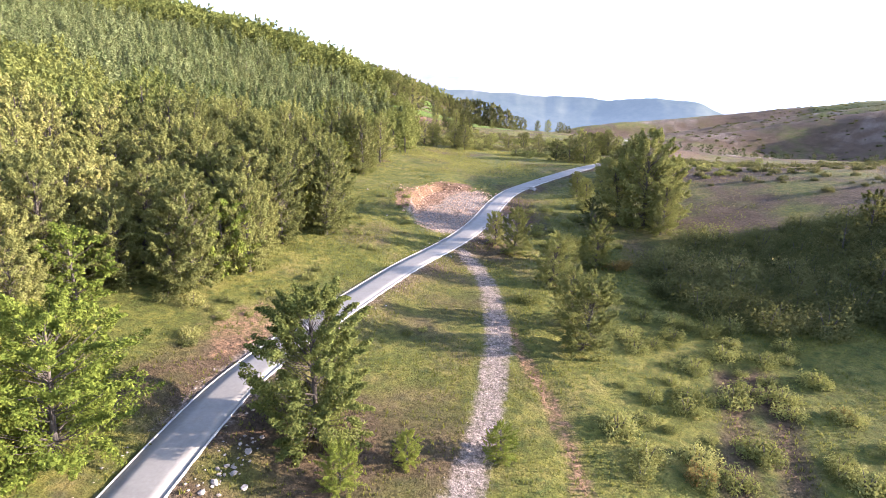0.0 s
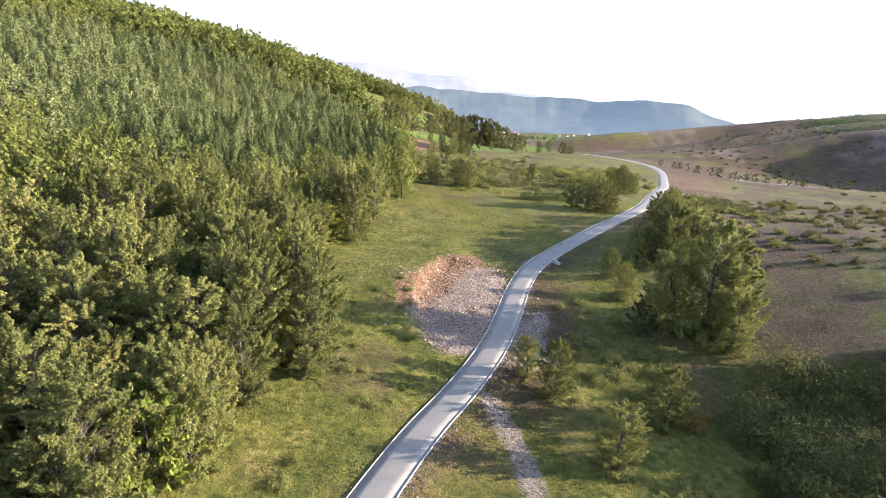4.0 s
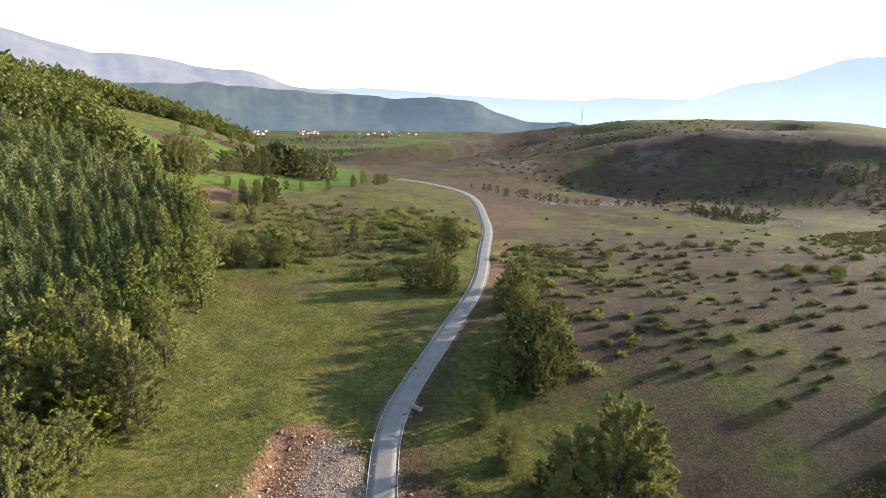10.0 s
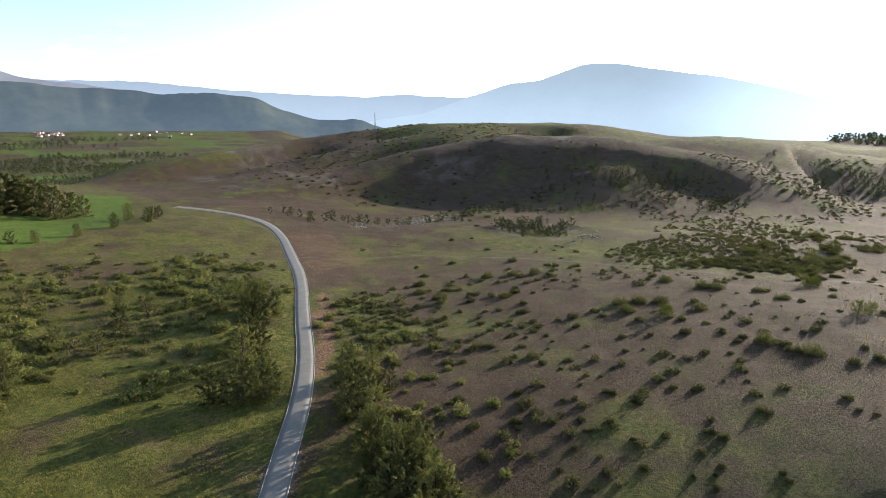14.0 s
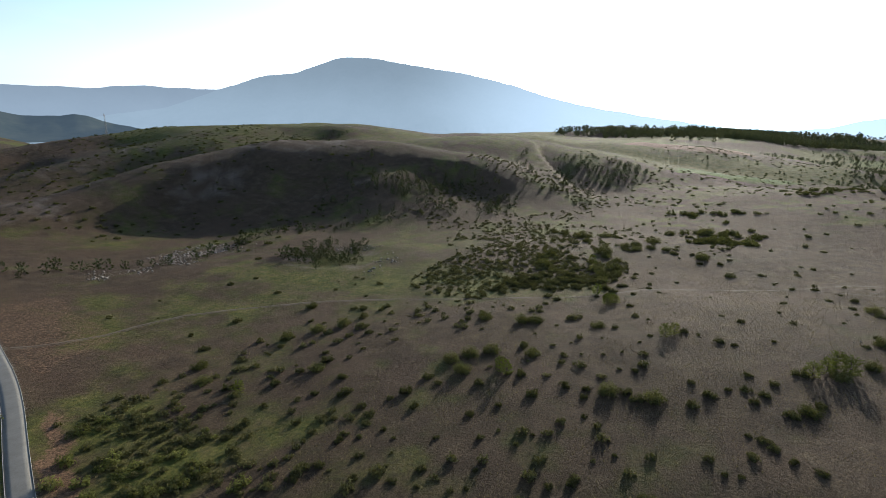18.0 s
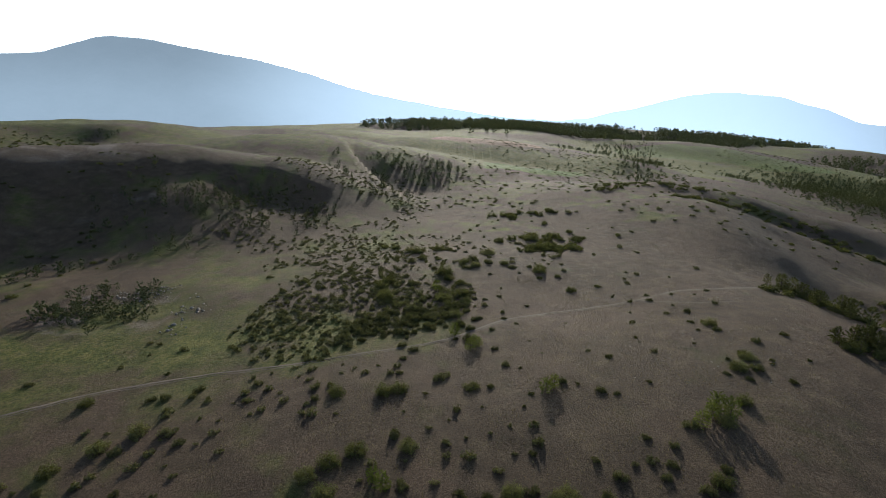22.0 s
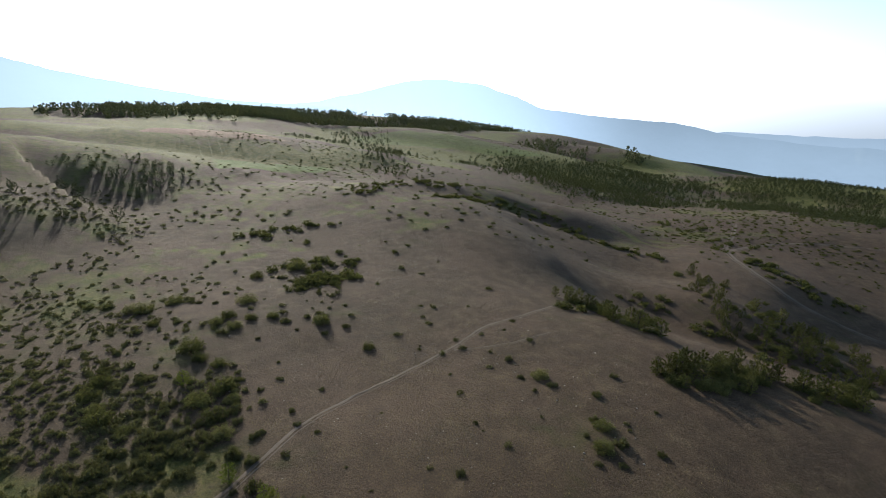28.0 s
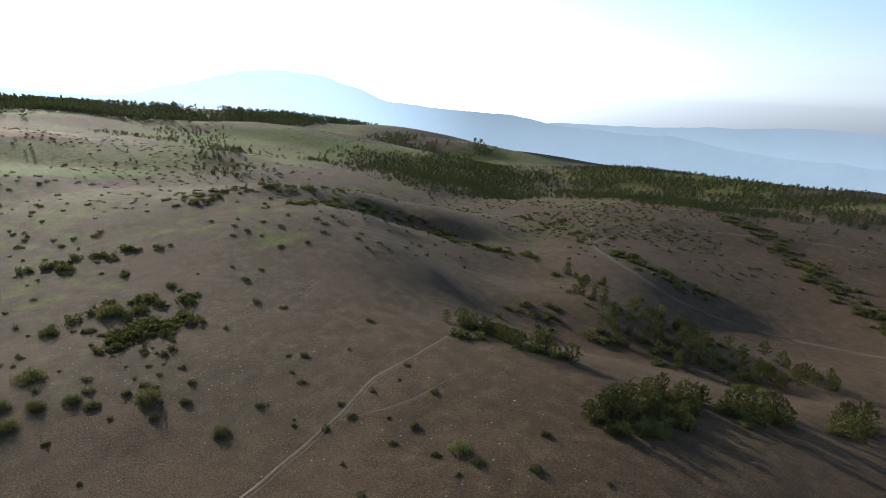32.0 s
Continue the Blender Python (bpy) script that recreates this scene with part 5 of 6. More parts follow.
BUSHES_E = [(104, 187, 1.9), (95, 188, 1.3), (106, 188, 1.4), (113, 195, 1.5), (119, 206, 1.0), (143, 52, 1.8), (135, 59, 1.9), (122, 65, 1.1), (134, 66, 1.6), (128, 71, 1.1), (123, 73, 1.4), (130, 75, 1.0), (145, 76, 1.0), (124, 76, 1.4), (146, 79, 1.3), (123, 79, 0.7), (149, 83, 0.6), (124, 85, 0.9), (145, 93, 0.8), (140, 95, 0.5), (126, 95, 0.9), (126, 98, 0.6), (148, 101, 1.0), (140, 103, 0.4), (148, 105, 1.9), (128, 116, 1.9), (131, 119, 1.0), (148, 120, 2.2), (147, 123, 2.2), (127, 125, 2.2)]
BUSHES_F = [(124, 129, 2.2), (121, 132, 2.1), (147, 133, 2.1), (145, 137, 1.0), (132, 159, 1.4), (129, 163, 1.4), (135, 163, 1.7), (136, 169, 2.1), (130, 170, 1.7), (149, 171, 1.6), (149, 174, 1.3), (131, 174, 2.2), (120, 177, 1.1), (125, 179, 2.0), (148, 188, 1.8), (132, 202, 1.6), (164, 27, 0.6), (174, 34, 1.4), (163, 36, 0.7), (161, 37, 0.6), (153, 37, 1.2), (164, 41, 2.2), (167, 41, 1.1), (158, 42, 1.6), (153, 46, 1.0), (158, 46, 2.3), (163, 46, 0.8), (172, 50, 0.5), (155, 50, 1.0), (173, 63, 0.4)]
BUSHES_G = [(176, 63, 0.7), (150, 68, 0.7), (163, 73, 1.0), (150, 86, 1.1), (166, 88, 0.4), (174, 90, 0.4), (157, 94, 0.5), (159, 97, 1.2), (169, 99, 1.0), (153, 112, 1.7), (156, 121, 1.2), (164, 121, 1.0), (152, 165, 1.6), (161, 177, 1.0), (157, 208, 1.5), (166, 225, 1.0), (157, 228, 1.4), (180, 24, 1.2), (206, 30, 1.2), (187, 40, 2.3), (182, 40, 1.5), (199, 41, 1.2), (205, 43, 0.7), (189, 44, 1.1), (182, 45, 0.7), (206, 87, 0.9), (188, 92, 0.7), (193, 95, 0.9), (199, 95, 0.9), (183, 99, 1.1)]
BUSHES_H = [(193, 102, 1.1), (199, 106, 1.5), (209, 106, 1.9), (195, 109, 2.5), (203, 110, 3.0), (197, 113, 1.7), (201, 119, 1.2), (205, 127, 1.9), (188, 243, 1.6), (221, 26, 0.9), (216, 32, 0.6), (217, 47, 1.0), (211, 48, 1.3), (219, 57, 0.5), (217, 58, 0.7), (224, 70, 1.9), (237, 79, 1.4), (224, 94, 0.7), (215, 95, 1.0), (211, 100, 0.9), (218, 104, 1.3), (228, 108, 2.1), (215, 108, 3.3), (233, 112, 2.2), (211, 113, 3.2), (240, 114, 3.8), (212, 118, 1.3), (226, 122, 0.6), (211, 122, 0.8), (211, 124, 1.3)]
BUSHES_I = [(226, 125, 1.7), (214, 125, 0.7), (236, 128, 1.5), (227, 129, 1.7), (211, 132, 3.2), (229, 133, 2.9), (216, 133, 2.0), (236, 134, 1.5), (223, 135, 2.8), (256, 68, 1.2), (240, 72, 1.3), (245, 78, 2.9), (251, 81, 1.2), (242, 86, 0.8), (249, 88, 1.6), (254, 91, 2.0), (255, 97, 2.0), (240, 97, 0.8), (250, 102, 2.4), (260, 103, 2.6), (248, 106, 1.6), (256, 107, 2.5), (261, 114, 0.9), (263, 117, 1.4), (247, 118, 1.4), (251, 120, 1.1), (265, 124, 2.1), (262, 131, 0.7), (267, 135, 1.4), (266, 139, 1.1)]
BUSHES_J = [(258, 142, 1.2), (287, 72, 1.0), (291, 79, 1.4), (298, 82, 1.5), (272, 97, 3.6), (283, 99, 0.8), (286, 102, 1.4), (275, 106, 1.3), (279, 111, 1.5), (285, 118, 3.3), (280, 127, 3.4), (282, 131, 2.9), (292, 139, 2.2), (295, 144, 2.1), (320, 53, 1.9), (304, 67, 3.2), (308, 74, 4.4), (303, 90, 2.8), (303, 128, 0.8)]
for k, (x, y, s) in enumerate(BUSHES_A + BUSHES_B + BUSHES_C + BUSHES_D + BUSHES_E + BUSHES_F + BUSHES_G + BUSHES_H + BUSHES_I + BUSHES_J):
    if s > 1.7:
        stand("pasture_bush", TALL_BUSH[k % 4], x, y, s * 0.5, k, "broad leafy bush on the dry pasture", "bush", "broad bushes of the pasture", ("woody_base", "foliage"), rng.uniform(0.75, 1.05))
    else:
        stand("juniper_bush", JUNIPERS[k % 4], x, y, s * rng.uniform(0.9, 1.1), k, "low dark juniper bush casting a long shadow", "bush", "junipers of the dry pasture", ("woody_base", "foliage"), rng.uniform(0.95, 1.5))
SCRUB_PATCH = [(173, 171), (198, 170), (219, 168), (255, 155), (250, 138), (229, 122), (230, 111), (218, 101), (197, 107), (175, 115), (174, 129), (168, 145), (166, 158)]
j = scatter(SCRUB_PATCH, 2.3, 23, 0.2, 12)
j = j[np.argsort(np.hypot(j[:, 0] - 175, j[:, 1] - 112))]
for k, (x, y) in enumerate(j[:110]):
    stand("juniper_bush", JUNIPERS[k % 4], x, y, rng.uniform(0.8, 1.9), k, "dense dark juniper bush in a patch of scrub", "bush", "junipers of the scrub patch", ("woody_base", "foliage"), rng.uniform(1.0, 1.6))
junipers = [j[110:], scatter([(214, 164), (290, 190), (330, 170), (310, 108), (261, 112), (243, 140)], 3.6, 35, 0.42, 22), scatter([(263, 115), (276, 92), (325, 59), (302, 58), (243, 83), (246, 107)], 4.2, 36, 0.5, 14),
            scatter([(45, 128), (56, 140), (62, 140), (84, 155), (96, 174), (92, 188), (76, 194)], 2.0, 25, 0.42, 8), scatter([(150, 60), (235, 15), (330, 20), (350, 110), (250, 100), (175, 90)], 9.0, 26, 0.56, 26)]
upland_junipers = [scatter([(130, 200), (165, 180), (190, 185), (180, 235), (150, 260), (110, 250)], 7.0, 27, 0.55, 25), scatter([(330, 130), (470, 160), (470, 230), (300, 240), (270, 195)], 4.0, 28, 0.46, 34), scatter([(-8, 182), (24, 160), (48, 192), (80, 230), (66, 268), (10, 252), (-6, 222)], 2.9, 29, 0.5, 12),
            scatter([(60, 120), (80, 100), (130, 90), (150, 110), (165, 150), (120, 190), (95, 180)], 5.0, 37, 0.5, 16)]
j = off_road(np.concatenate(junipers + upland_junipers), 3.5)
planted("juniper_scrub", JUNIPER_FAR, j, rng.uniform(0.45, 1.5, len(j)), 31, "juniper scrub scattered over the dry pasture", "scrub")


def band(points, step, spread, seed):
    r = np.random.default_rng(seed)
    line = smooth_line(points, step)
    return line + r.normal(0, spread, line.shape)


# leafy thickets along the folds of the far slopes
near_thicket = np.concatenate([scatter([(180, 14), (181, -9), (171, -30), (164, -4), (168, 12)], 2.9, 41), scatter([(168, -24), (160, -42), (153, -30), (159, -16)], 3.4, 42), scatter([(150, -34), (150, -73), (144, -70), (140, -45)], 4.0, 40), band([(241, -6), (233, -12), (214, -8), (200, -14)], 1.7, 1.6, 43), scatter([(282, -113), (259, -118), (239, -87), (254, -80)], 4.6, 39, 0.42, 10), scatter([(247, -108), (226, -112), (200, -129), (163, -116), (155, -84), (172, -62), (192, -58), (223, -75)], 5.2, 44, 0.4, 16)])
for k, (x, y) in enumerate(near_thicket[:230]):
    if k % 5 < 3:
        stand("slope_tree", DARK_TREE[k % 3], x, y, rng.uniform(0.42, 0.78), k, "small leafy tree in a fold of the slope", "tree", "small trees in the folds of the slope")
    else:
        stand("slope_bush", TALL_BUSH[k % 4], x, y, rng.uniform(0.7, 1.3), k, "leafy green bush in a fold of the slope", "bush", "bushes in the folds of the slope", ("woody_base", "foliage"))
far_bush = np.concatenate([near_thicket[230:], band([(385, -25), (405, -80), (380, -105), (340, -118), (310, -128)], 1.6, 6, 45), band([(290, -182), (262, -168), (240, -160), (230, -172)], 1.3, 5, 46), band([(300, -355), (262, -330), (225, -290), (190, -245), (165, -215), (140, -205)], 1.5, 6, 47), band([(400, -240), (340, -215), (300, -205)], 3.0, 14, 48), band([(371, 87), (370, 51)], 1.6, 9, 50), scatter([(310, 84), (318, 50), (282, 56), (276, 80)], 2.6, 51, 0.52, 9), scatter([(225, 20), (260, -60), (240, -80), (220, -20)], 6.0, 53, 0.5), band([(417, 26), (428, -6), (433, -35), (428, -77)], 2.0, 7, 49)])
hill_bush = np.concatenate([scatter([(180, 300), (300, 262), (420, 330), (480, 420), (400, 600), (260, 520), (190, 400)], 7.5, 79, 0.45, 40), scatter([(330, 60), (600, 60), (620, 200), (400, 180)], 8.0, 80, 0.45, 45), scatter([(300, 60), (430, 70), (520, -160), (330, -110), (250, 0)], 13.0, 81, 0.52, 40), scatter([(430, 120), (600, 130), (760, 40), (900, -100), (800, -300), (560, -330), (420, -200), (440, 0)], 11.0, 83, 0.48, 60), scatter([(300, -140), (420, -180), (500, -330), (330, -420), (180, -360), (200, -240)], 6.5, 84, 0.44, 45), scatter([(880, -120), (1180, -160), (1250, -420), (1000, -620), (860, -420)], 13.0, 86, 0.46, 90)])
planted("hillside_bushes", BUSH_FAR, hill_bush, rng.uniform(0.7, 2.0, len(hill_bush)), 82, "small dark bushes scattered over the bare hills", "bushes")
planted("slope_thicket", BUSH_FAR, far_bush, rng.uniform(1.2, 3.6, len(far_bush)), 54, "leafy bushes along the folds of the far slopes", "bushes")
MEADOW_BUSH = kind_of_tree("bush", shrub, 3, LEAF, 120, height=1.0, spread=0.85, count=330, leaf=0.18, tufts=7)
bushes([(-4, 184), (26, 156), (46, 188), (74, 228), (60, 258), (30, 236), (0, 222)], 3.6, 30, 1.1, 2.7, MEADOW_BUSH, "pasture_bush", "green bush on the meadow casting a long shadow", "bushes of the upper meadow", 0.45, 200, 14.0)
bushes([(30, 112), (48, 108), (60, 135), (88, 172), (84, 190), (62, 165), (44, 140)], 3.0, 34, 0.9, 2.2, MEADOW_BUSH, "roadside_bush", "sunlit green bush on the slope below the road", "bushes on the slope below the road", 0.42, 130, 9.0)
# small trees over the shaded side of the bare hill
HILL_TREE = kind_of_tree("hill_tree", broadleaf, 3, LEAF_FAR, 130, height=8.0, spread=3.2, lobes=10, per_lobe=16, leaf=1.15)
hill = np.concatenate([scatter([(348, 312), (376, 294), (400, 240), (404, 196), (385, 185), (315, 210), (281, 258), (309, 293)], 4.4, 55, 0.36, 24), scatter([(427, 203), (520, 225), (585, 138), (538, 115), (493, 150), (414, 178)], 4.4, 71, 0.36, 26), band([(125, 318), (150, 290), (183, 266), (240, 285), (265, 251), (290, 227)], 2.6, 3.5, 56), scatter([(192, 235), (224, 244), (236, 226), (213, 206), (184, 203)], 2.6, 70, 0.42, 9), scatter([(440, 440), (500, 415), (490, 396), (400, 380)], 6.0, 76, 0.45, 20)])
planted("hill_wood", HILL_TREE, hill, rng.uniform(0.22, 0.58, len(hill)), 57, "small trees at the foot of the bare hill", "wood")
for x, y, s in [(146, 90, 0.5), (148, 88, 0.46), (140, 59, 0.62), (134, 64, 0.5), (138, 57, 0.66), (137, 61, 0.5), (118, 119, 0.5), (120, 121, 0.42), (169, 105, 0.5), (172, 104, 0.44), (180, 109, 0.55), (221, 116, 0.6), (98, 170, 0.42), (171, 103, 0.4)]:
    stand("pasture_tree", HAZEL_BACK[int(x + y) % 2], x, y, s, x, "small light green tree standing among junipers", "tree", "small trees of the dry pasture")
far_scrub = np.concatenate([band([(1050, -50), (964, -130), (880, -190), (760, -120), (650, -90), (590, -70)], 2.2, 13, 67), scatter([(900, -330), (826, -400), (790, -470), (800, -640), (636, -573), (502, -379), (528, -299), (560, -216), (660, -240)], 5.4, 58, 0.2, 60), scatter([(717, -646), (643, -745), (448, -735), (357, -725), (240, -740), (180, -500), (257, -385), (319, -390), (375, -355), (520, -493)], 5.4, 59, 0.24, 50), scatter([(770, -230), (800, -250), (785, -275), (755, -255)], 7.0, 68), scatter([(880, -150), (1150, -120), (1200, -240), (1000, -300), (900, -250)], 13.0, 78, 0.42, 90), band([(760, -650), (633, -700), (555, -722), (455, -735), (363, -724), (262, -716)], 5, 9, 69), scatter([(750, 60), (700, -10), (640, 0), (690, 70)], 16.0, 88, 0.5, 40)])
planted("far_scrub", TREE_DOT, far_scrub, rng.uniform(0.25, 0.6, len(far_scrub)), 61, "dark scrub on the far hills", "scrub")
ridge_wood = np.concatenate([scatter([(1191, 340), (1420, 240), (1620, 60), (1660, -100), (1660, -330), (1680, -570), (1690, -770), (1720, -990), (1640, -985), (1560, -760), (1480, -560), (1330, -330), (1250, -200), (1200, -40), (1270, 130), (1150, 300)], 12.0, 62, 0.3, 110), scatter([(1223, -687), (1071, -719), (983, -745), (902, -740), (950, -600), (1150, -560)], 15.0, 63, 0.35, 60), scatter([(60, 1000), (200, 960), (360, 1000), (470, 1250), (440, 1550), (150, 1600), (40, 1300)], 15.0, 64, 0.42, 110), scatter([(-60, 1700), (300, 1800), (700, 2100), (0, 2200)], 24.0, 77, 0.5, 150)])
planted("ridge_wood", TREE_DOT, ridge_wood, rng.uniform(0.9, 1.7, len(ridge_wood)) * np.where(ridge_wood[:, 1] > 500, 0.75, 1.0), 65, "dark wood along the far ridge", "wood")


# ---- grass, stones and small works ----
def tufts(name, q, lo, hi, blades, material, seed, label):
    """Tufts of grass past counting, in one mesh."""
    r = np.random.default_rng(seed)
    z = settle(q[:, 0], q[:, 1])
    n = len(q)
    h = r.uniform(lo, hi, (n, 1)) * np.ones((1, blades))
    ang = r.uniform(0, 6.28, (n, blades))
    out = r.uniform(0.15, 0.7, (n, blades)) * h
    base = np.stack([q[:, 0:1] + np.cos(ang) * h * 0.15, q[:, 1:2] + np.sin(ang) * h * 0.15, z[:, None] - 0.03 + 0 * ang], -1)
    tip = np.stack([q[:, 0:1] + np.cos(ang) * out, q[:, 1:2] + np.sin(ang) * out, z[:, None] + h * r.uniform(0.6, 1.1, (n, blades))], -1)
    side = np.stack([-np.sin(ang), np.cos(ang), 0 * ang], -1) * (h * 0.2)[..., None]
    v = np.stack([base - side * 0.6, base + side * 0.6, tip], -2).reshape(-1, 3)
    return tagged(new(name, mesh_of(name, v, np.arange(len(v)).reshape(-1, 3), material)), label, "grass", kind="stuff")


q = off_road(scatter([(-26, 18), (48, 18), (60, 60), (50, 100), (16, 112), (-14, 112), (-20, 60)], 0.42, 71, 0.4, 3.5), 2.1)
q = q[~inside(q[:, 0], q[:, 1], CUT) & (line_distance(q[:, 0], q[:, 1], GRAVEL_TRACK)[0] > 1.3)]
tufts("grass_tufts", q, 0.1, 0.36, 4, GRASS_BLADE, 72, "rough green grass tufts by the road")
q = off_road(scatter([(-16, 112), (14, 114), (40, 150), (50, 200), (10, 250), (-6, 215), (-16, 140)], 0.5, 73, 0.38, 7.0), 2.1)
tufts("meadow_tufts", q, 0.15, 0.42, 4, GRASS_BLADE, 74, "green grass tufts of the meadow")
q = scatter([(40, 128), (50, 86), (96, 56), (190, 20), (240, 10), (235, 110), (170, 150), (100, 190)], 0.85, 75, 0.42, 10.0)
tufts("dry_tufts", q, 0.12, 0.4, 3, DRY_BLADE, 76, "dry brown grass tufts of the pasture")


def boulder(seed, flat=0.7):
    r = np.random.default_rng(seed)
    bm = bmesh.new()
    bmesh.ops.create_icosphere(bm, subdivisions=1, radius=0.5)
    for w in bm.verts:
        w.co *= r.uniform(0.72, 1.25)
        w.co.z *= flat
    me = bpy.data.meshes.new("stone")
    bm.to_mesh(me)
    bm.free()
    return me


STONES = [boulder(k) for k in range(5)]
OCHRE = [boulder(k, 0.85) for k in range(10, 15)]
for me in STONES:
    me.materials.append(STONE)
for me in OCHRE:
    me.materials.append(PINK_STONE)


def stones(q, meshes, lo, hi, seed, name, label, group):
    r = np.random.default_rng(seed)
    z = settle(q[:, 0], q[:, 1])
    for k, (x, y) in enumerate(q):
        s = lo + (hi - lo) * r.random() ** 2.5
        ob = new(name, meshes[k % len(meshes)])
        ob.matrix_world = Matrix.LocRotScale((x, y, z[k] + 0.12 * s), Euler(r.uniform(-0.4, 0.4, 2).tolist() + [r.uniform(0, 6.28)]), Vector((s * r.uniform(0.8, 1.3), s, s * r.uniform(0.7, 1.0))))
        tagged(ob, label, "stone", group)


def rubble(name, q, material, lo, hi, seed, label):
    """Loose stones past counting, in one mesh."""
    r = np.random.default_rng(seed)
    base = np.array([[1, 0, 0], [0.2, 0.9, 0.1], [-0.8, 0.3, -0.1], [-0.4, -0.8, 0.1], [0.5, -0.7, 0], [0.1, 0.1, 0.7], [0, 0, -0.4]])
    faces = np.array([[0, 1, 5], [1, 2, 5], [2, 3, 5], [3, 4, 5], [4, 0, 5], [1, 0, 6], [2, 1, 6], [3, 2, 6], [4, 3, 6], [0, 4, 6]])
    n = len(q)
    size = (lo + (hi - lo) * r.random(n) ** 3)[:, None, None] * 0.5
    a = r.uniform(0, 6.28, n)[:, None]
    b = base[None] * r.uniform(0.7, 1.3, (n, len(base), 1)) * size
    v = np.stack([b[..., 0] * np.cos(a) - b[..., 1] * np.sin(a) + q[:, 0:1], b[..., 0] * np.sin(a) + b[..., 1] * np.cos(a) + q[:, 1:2], b[..., 2] + settle(q[:, 0], q[:, 1])[:, None] + 0.02], -1)
    f = (faces[None] + (np.arange(n) * len(base))[:, None, None]).reshape(-1, 3)
    return tagged(new(name, mesh_of(name, v.reshape(-1, 3), f, material)), label, "stones", kind="stuff")


def along(points, step, spread, seed):
    r = np.random.default_rng(seed)
    line = smooth_line(points, step)
    return line + r.normal(0, spread, line.shape)


stones(along([(-1, 108), (-4.3, 101), (-5, 92), (-4, 84)], 0.3, 1.5, 81), OCHRE, 0.12, 0.6, 82, "rock_block", "ochre rock block at the foot of the cut bank", "rocks of the cut")
stones(along([(-1, 107.5), (4, 108.3), (9, 106.5)], 0.3, 1.2, 83), OCHRE, 0.12, 0.5, 84, "rock_block", "ochre rock block at the foot of the cut bank", "rocks of the cut")
stones(along([(-12.6, 20), (-12.3, 27), (-11.6, 31)], 0.13, 0.45, 85), STONES, 0.14, 0.5, 86, "stone", "pale rubble stone on the road shoulder", "stones on the shoulder")
stones(np.array([(18.4, 79.5), (16.5, 84), (14.5, 86), (-8.5, 84), (-13, 95), (12.5, 96)]), STONES, 0.4, 0.8, 87, "stone", "pale stone lying in the grass", "stones in the grass")
rubble("cut_rubble", off_road(scatter(CUT, 0.42, 88), 1.9), PINK_STONE, 0.08, 0.45, 89, "broken pinkish stone covering the cut")
rubble("shoulder_rubble", off_road(scatter([(9, 92), (12.5, 91), (11, 79), (5.5, 76), (5, 84)], 0.5, 90), 1.9), STONE, 0.08, 0.4, 91, "broken pale stone beside the road")
rubble("verge_rubble", np.concatenate([along(ROAD[2:9], 0.35, 0.35, 92) + (-2.4, 0.8), along(ROAD[2:9], 0.35, 0.35, 93) + (2.4, -0.8)]), STONE, 0.05, 0.3, 94, "gravel and stones along the road verge")
rubble("track_gravel", along([(0.2, 20), (0.9, 26.6), (2.8, 32), (4, 38), (5.3, 46.6), (5.9, 54), (5.4, 63)], 0.03, 0.6, 95), STONE, 0.04, 0.13, 96, "loose gravel on the cart track")
far_rocks = np.concatenate([scatter([(176, 262), (214, 278), (216, 303), (196, 296), (172, 285)], 1.3, 97, 0.42, 8), scatter([(140, 276), (176, 264), (178, 272), (146, 288)], 1.4, 98, 0.5, 6), scatter([(224, 204), (232, 214), (226, 236), (214, 234), (218, 214)], 1.2, 99, 0.4, 7), scatter([(182, 190), (204, 186), (220, 200), (200, 200)], 1.6, 100, 0.45, 7)])
rubble("quarry_rocks", far_rocks, STONE, 0.3, 1.8, 101, "pale broken rock round the old quarry")
q = scatter([(150, 40), (235, 8), (320, 20), (345, 60), (230, 110), (170, 95)], 2.6, 102, 0.5, 15)
rubble("hilltop_stones", q, STONE, 0.12, 0.6, 103, "small grey stones strewn over the dry hilltop")


def box(bm, x, y, z, sx, sy, sz):
    m = Matrix.Translation((x, y, z)) @ Matrix.Diagonal((sx, sy, sz, 1))
    return bmesh.ops.create_cube(bm, size=1.0, matrix=m)["verts"]


def part(name, bm, material, parent, label=""):
    me = bpy.data.meshes.new(name)
    bm.to_mesh(me)
    bm.free()
    me.materials.append(material)
    ob = new(name, me)
    ob.parent = parent
    return tagged(ob, label)


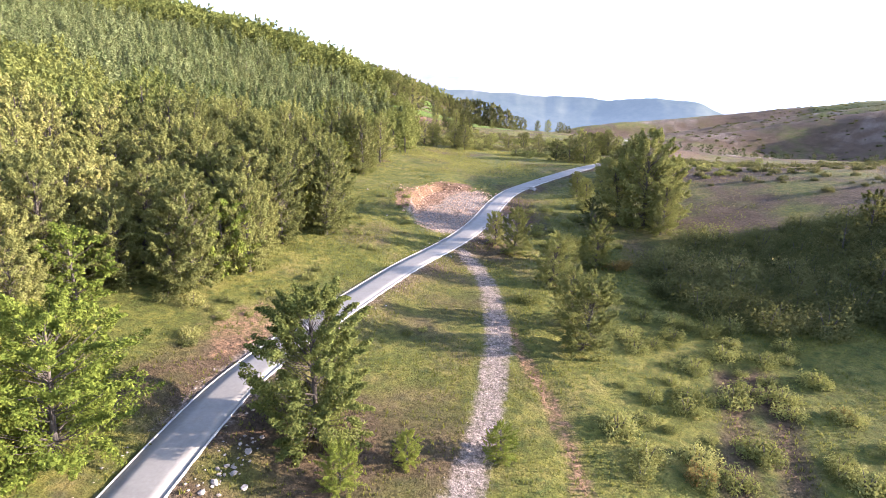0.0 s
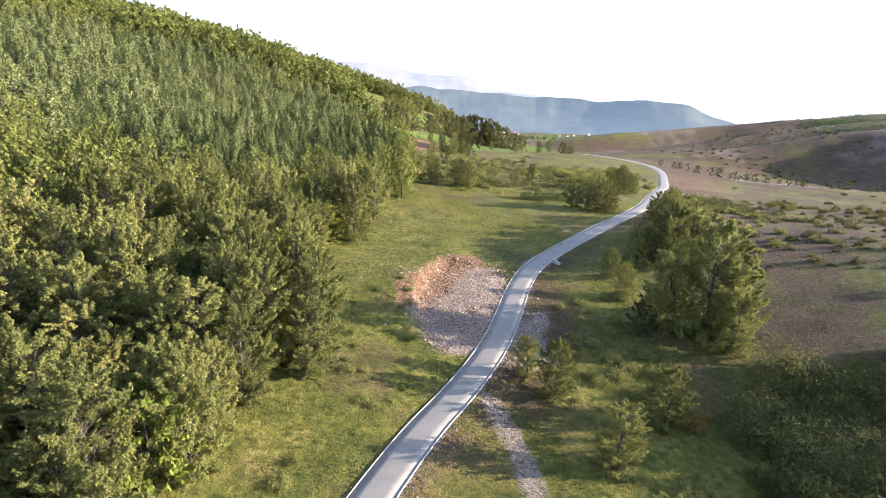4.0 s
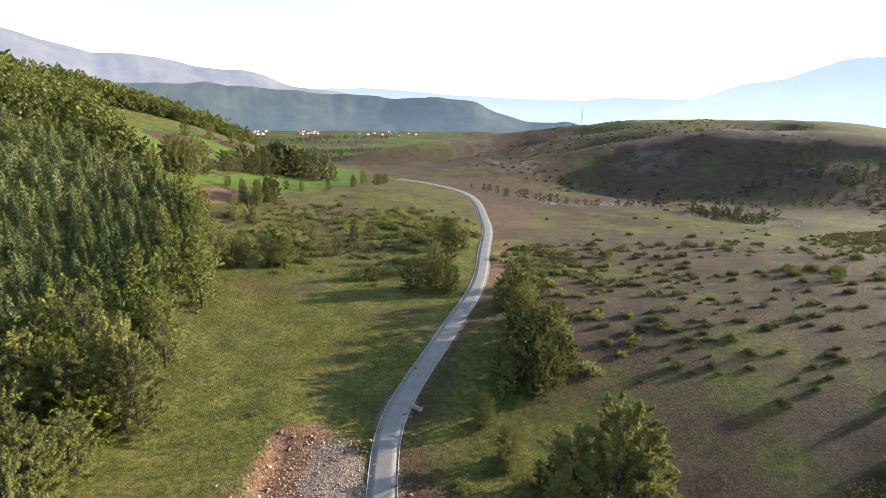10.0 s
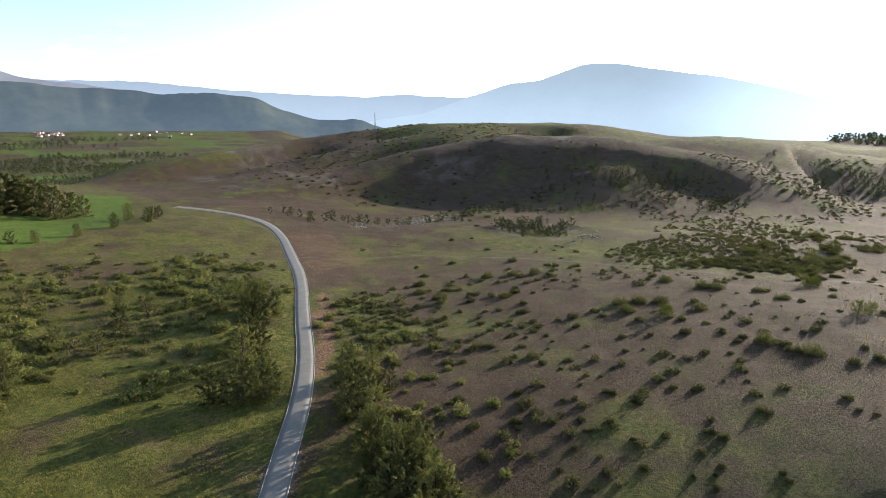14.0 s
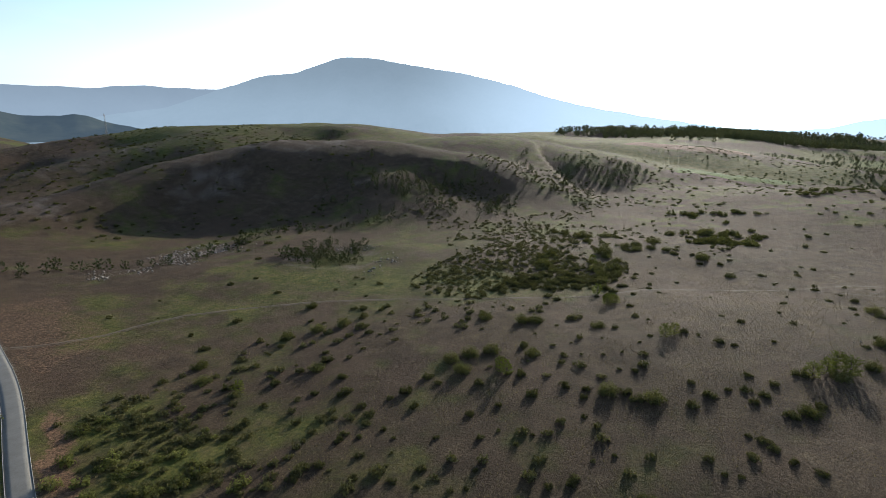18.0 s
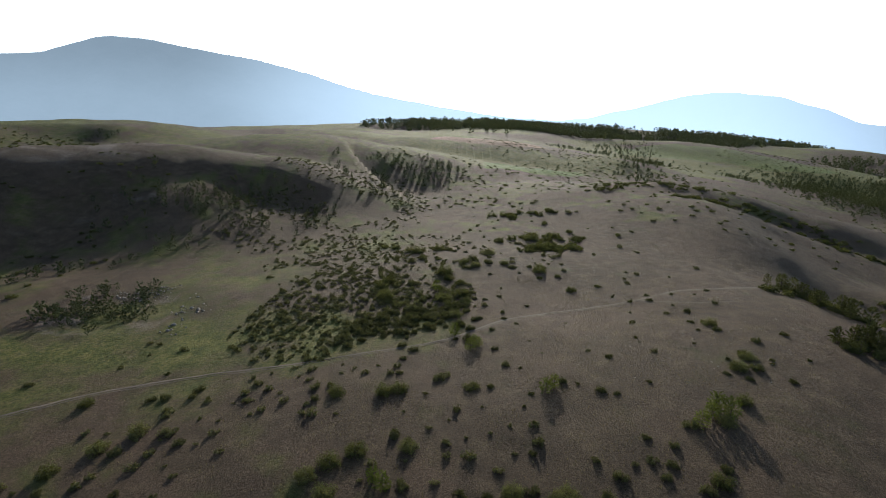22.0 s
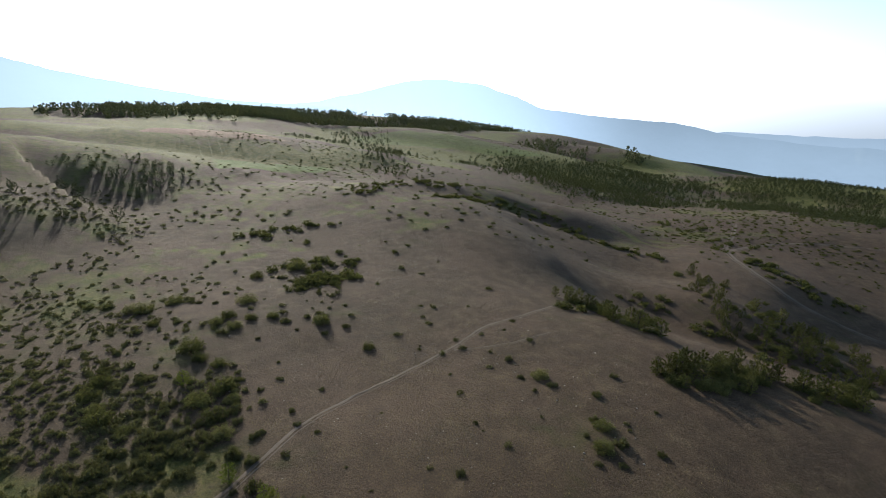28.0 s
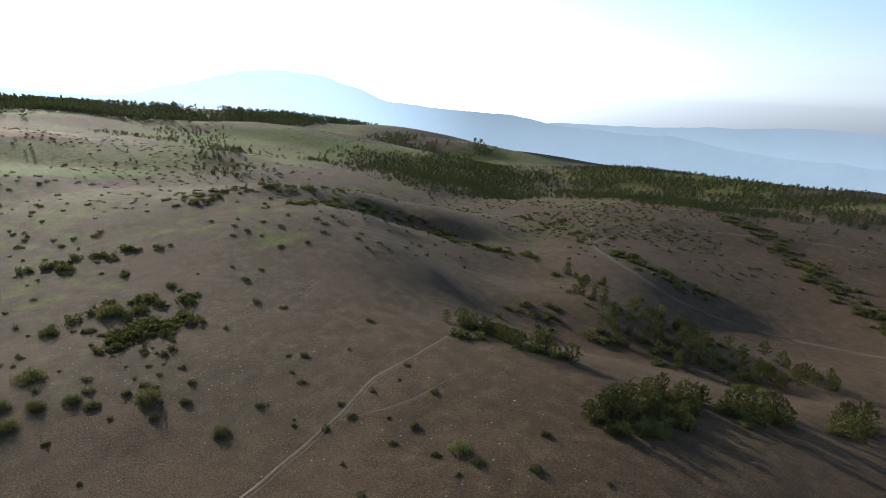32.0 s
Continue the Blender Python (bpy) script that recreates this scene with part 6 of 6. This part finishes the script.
def culvert(x, y, turn, label):
    """A concrete headwall with wings and a pipe mouth."""
    root = new("culvert_headwall")
    root.matrix_world = pose(x, y, float(settle(np.array([x]), np.array([y]))[0]) - 0.15, 0, 0, turn)
    bm = bmesh.new()
    box(bm, 0, 0, 0.55, 2.0, 0.3, 1.1)
    bmesh.ops.bevel(bm, geom=bm.edges[:], offset=0.03, segments=2, affect="EDGES")
    part("wall", bm, KERB, root)
    bm = bmesh.new()
    box(bm, 0, -0.02, 1.14, 2.2, 0.42, 0.14)
    bmesh.ops.bevel(bm, geom=bm.edges[:], offset=0.02, segments=1, affect="EDGES")
    part("coping", bm, KERB, root)
    for sx in (-1, 1):
        bm = bmesh.new()
        box(bm, sx * 1.05, -0.5, 0.4, 0.22, 1.0, 0.8)
        part("wing_wall", bm, KERB, root)
    bm = bmesh.new()
    bmesh.ops.create_cone(bm, cap_ends=False, segments=20, radius1=0.36, radius2=0.36, depth=0.5, matrix=Matrix.Translation((0, -0.2, 0.5)) @ Euler((radians(90), 0, 0)).to_matrix().to_4x4())
    part("pipe", bm, STEEL, root)
    root.scale = (0.62, 0.62, 0.62)
    return tagged(root, label, "culvert")


culvert(18.3, 110.9, 125, "pale concrete culvert headwall below the road edge")


def mast(x, y, height):
    """A slim lattice mast with a hut at its foot, on the bare hilltop."""
    root = new("radio_mast")
    root.matrix_world = pose(x, y, float(settle(np.array([x]), np.array([y]))[0]) - 0.3)
    for a in range(3):
        w = a * 2.094
        v, f = tube([[math.cos(w) * 0.9, math.sin(w) * 0.9, 0], [math.cos(w) * 0.35, math.sin(w) * 0.35, height]], [0.14, 0.1], 5)
        leg = new("leg", mesh_of("leg", v, f, STEEL))
        leg.parent = root
    for k in range(12):
        z0, z1 = height * k / 12, height * (k + 1) / 12
        r0, r1 = 0.9 - 0.55 * k / 12, 0.9 - 0.55 * (k + 1) / 12
        w0, w1 = (k % 3) * 2.094, ((k + 1) % 3) * 2.094
        v, f = tube([[math.cos(w0) * r0, math.sin(w0) * r0, z0], [math.cos(w1) * r1, math.sin(w1) * r1, z1]], [0.07, 0.07], 4)
        brace = new("brace", mesh_of("brace", v, f, STEEL))
        brace.parent = root
    return tagged(root, "slim grey lattice mast on the bare hilltop", "mast")


mast(388, 595, 20)


def house(sx, sy, h):
    """A small house: walls, pitched roof, door and windows."""
    root = new("house")
    bm = bmesh.new()
    box(bm, 0, 0, h / 2 - 1, sx, sy, h + 2)
    part("wall", bm, WALL_WHITE, root)
    bm = bmesh.new()
    e, top = 0.5, h + sy * 0.32
    vs = [bm.verts.new(c) for c in ((-sx / 2 - e, -sy / 2 - e, h - 0.2), (sx / 2 + e, -sy / 2 - e, h - 0.2), (sx / 2 + e, sy / 2 + e, h - 0.2), (-sx / 2 - e, sy / 2 + e, h - 0.2), (-sx / 2 - e, 0, top), (sx / 2 + e, 0, top))]
    for idx in ((0, 1, 5, 4), (2, 3, 4, 5), (1, 2, 5), (3, 0, 4), (3, 2, 1, 0)):
        bm.faces.new([vs[i] for i in idx])
    part("roof", bm, ROOF_RED, root)
    for k in range(3):
        bm = bmesh.new()
        box(bm, -sx / 3 + k * sx / 3, -sy / 2 - 0.02, h * 0.55, 1.4, 0.1, 1.6)
        part("window", bm, STEEL, root)
    return tagged(root, "small white house with a red roof in the valley", "house", "houses in the valley")


far_house = house(10, 8, 5)
places = np.random.default_rng(120)
first = True
for k in range(70):
    w = radians(places.choice([places.uniform(-4, 3), places.uniform(-3, 2), places.uniform(5.5, 7.5), places.uniform(11, 18)]))
    d = places.uniform(2180, 2500)
    x, y = 60 + d * math.sin(w), 90 + d * math.cos(w)
    m = pose(x, y, float(settle(np.array([x]), np.array([y]))[0]), 0, 0, places.uniform(0, 180))
    if first:
        far_house.matrix_world, first = m, False
    else:
        copy_thing(far_house, m)
bm = bmesh.new()
bmesh.ops.create_cone(bm, cap_ends=True, segments=16, radius1=3.2, radius2=2.0, depth=44)
bmesh.ops.translate(bm, verts=bm.verts, vec=(0, 0, 20))
stack = new("factory_chimney")
part("shaft", bm, WALL_WHITE, stack)
bm = bmesh.new()
bmesh.ops.create_cone(bm, cap_ends=True, segments=16, radius1=2.4, radius2=2.4, depth=4)
bmesh.ops.translate(bm, verts=bm.verts, vec=(0, 0, 40))
part("band", bm, ROOF_RED, stack)
stack.matrix_world = pose(20, 2390, float(settle(np.array([20.0]), np.array([2390.0]))[0]))
tagged(stack, "tall pale factory chimney in the valley", "chimney")
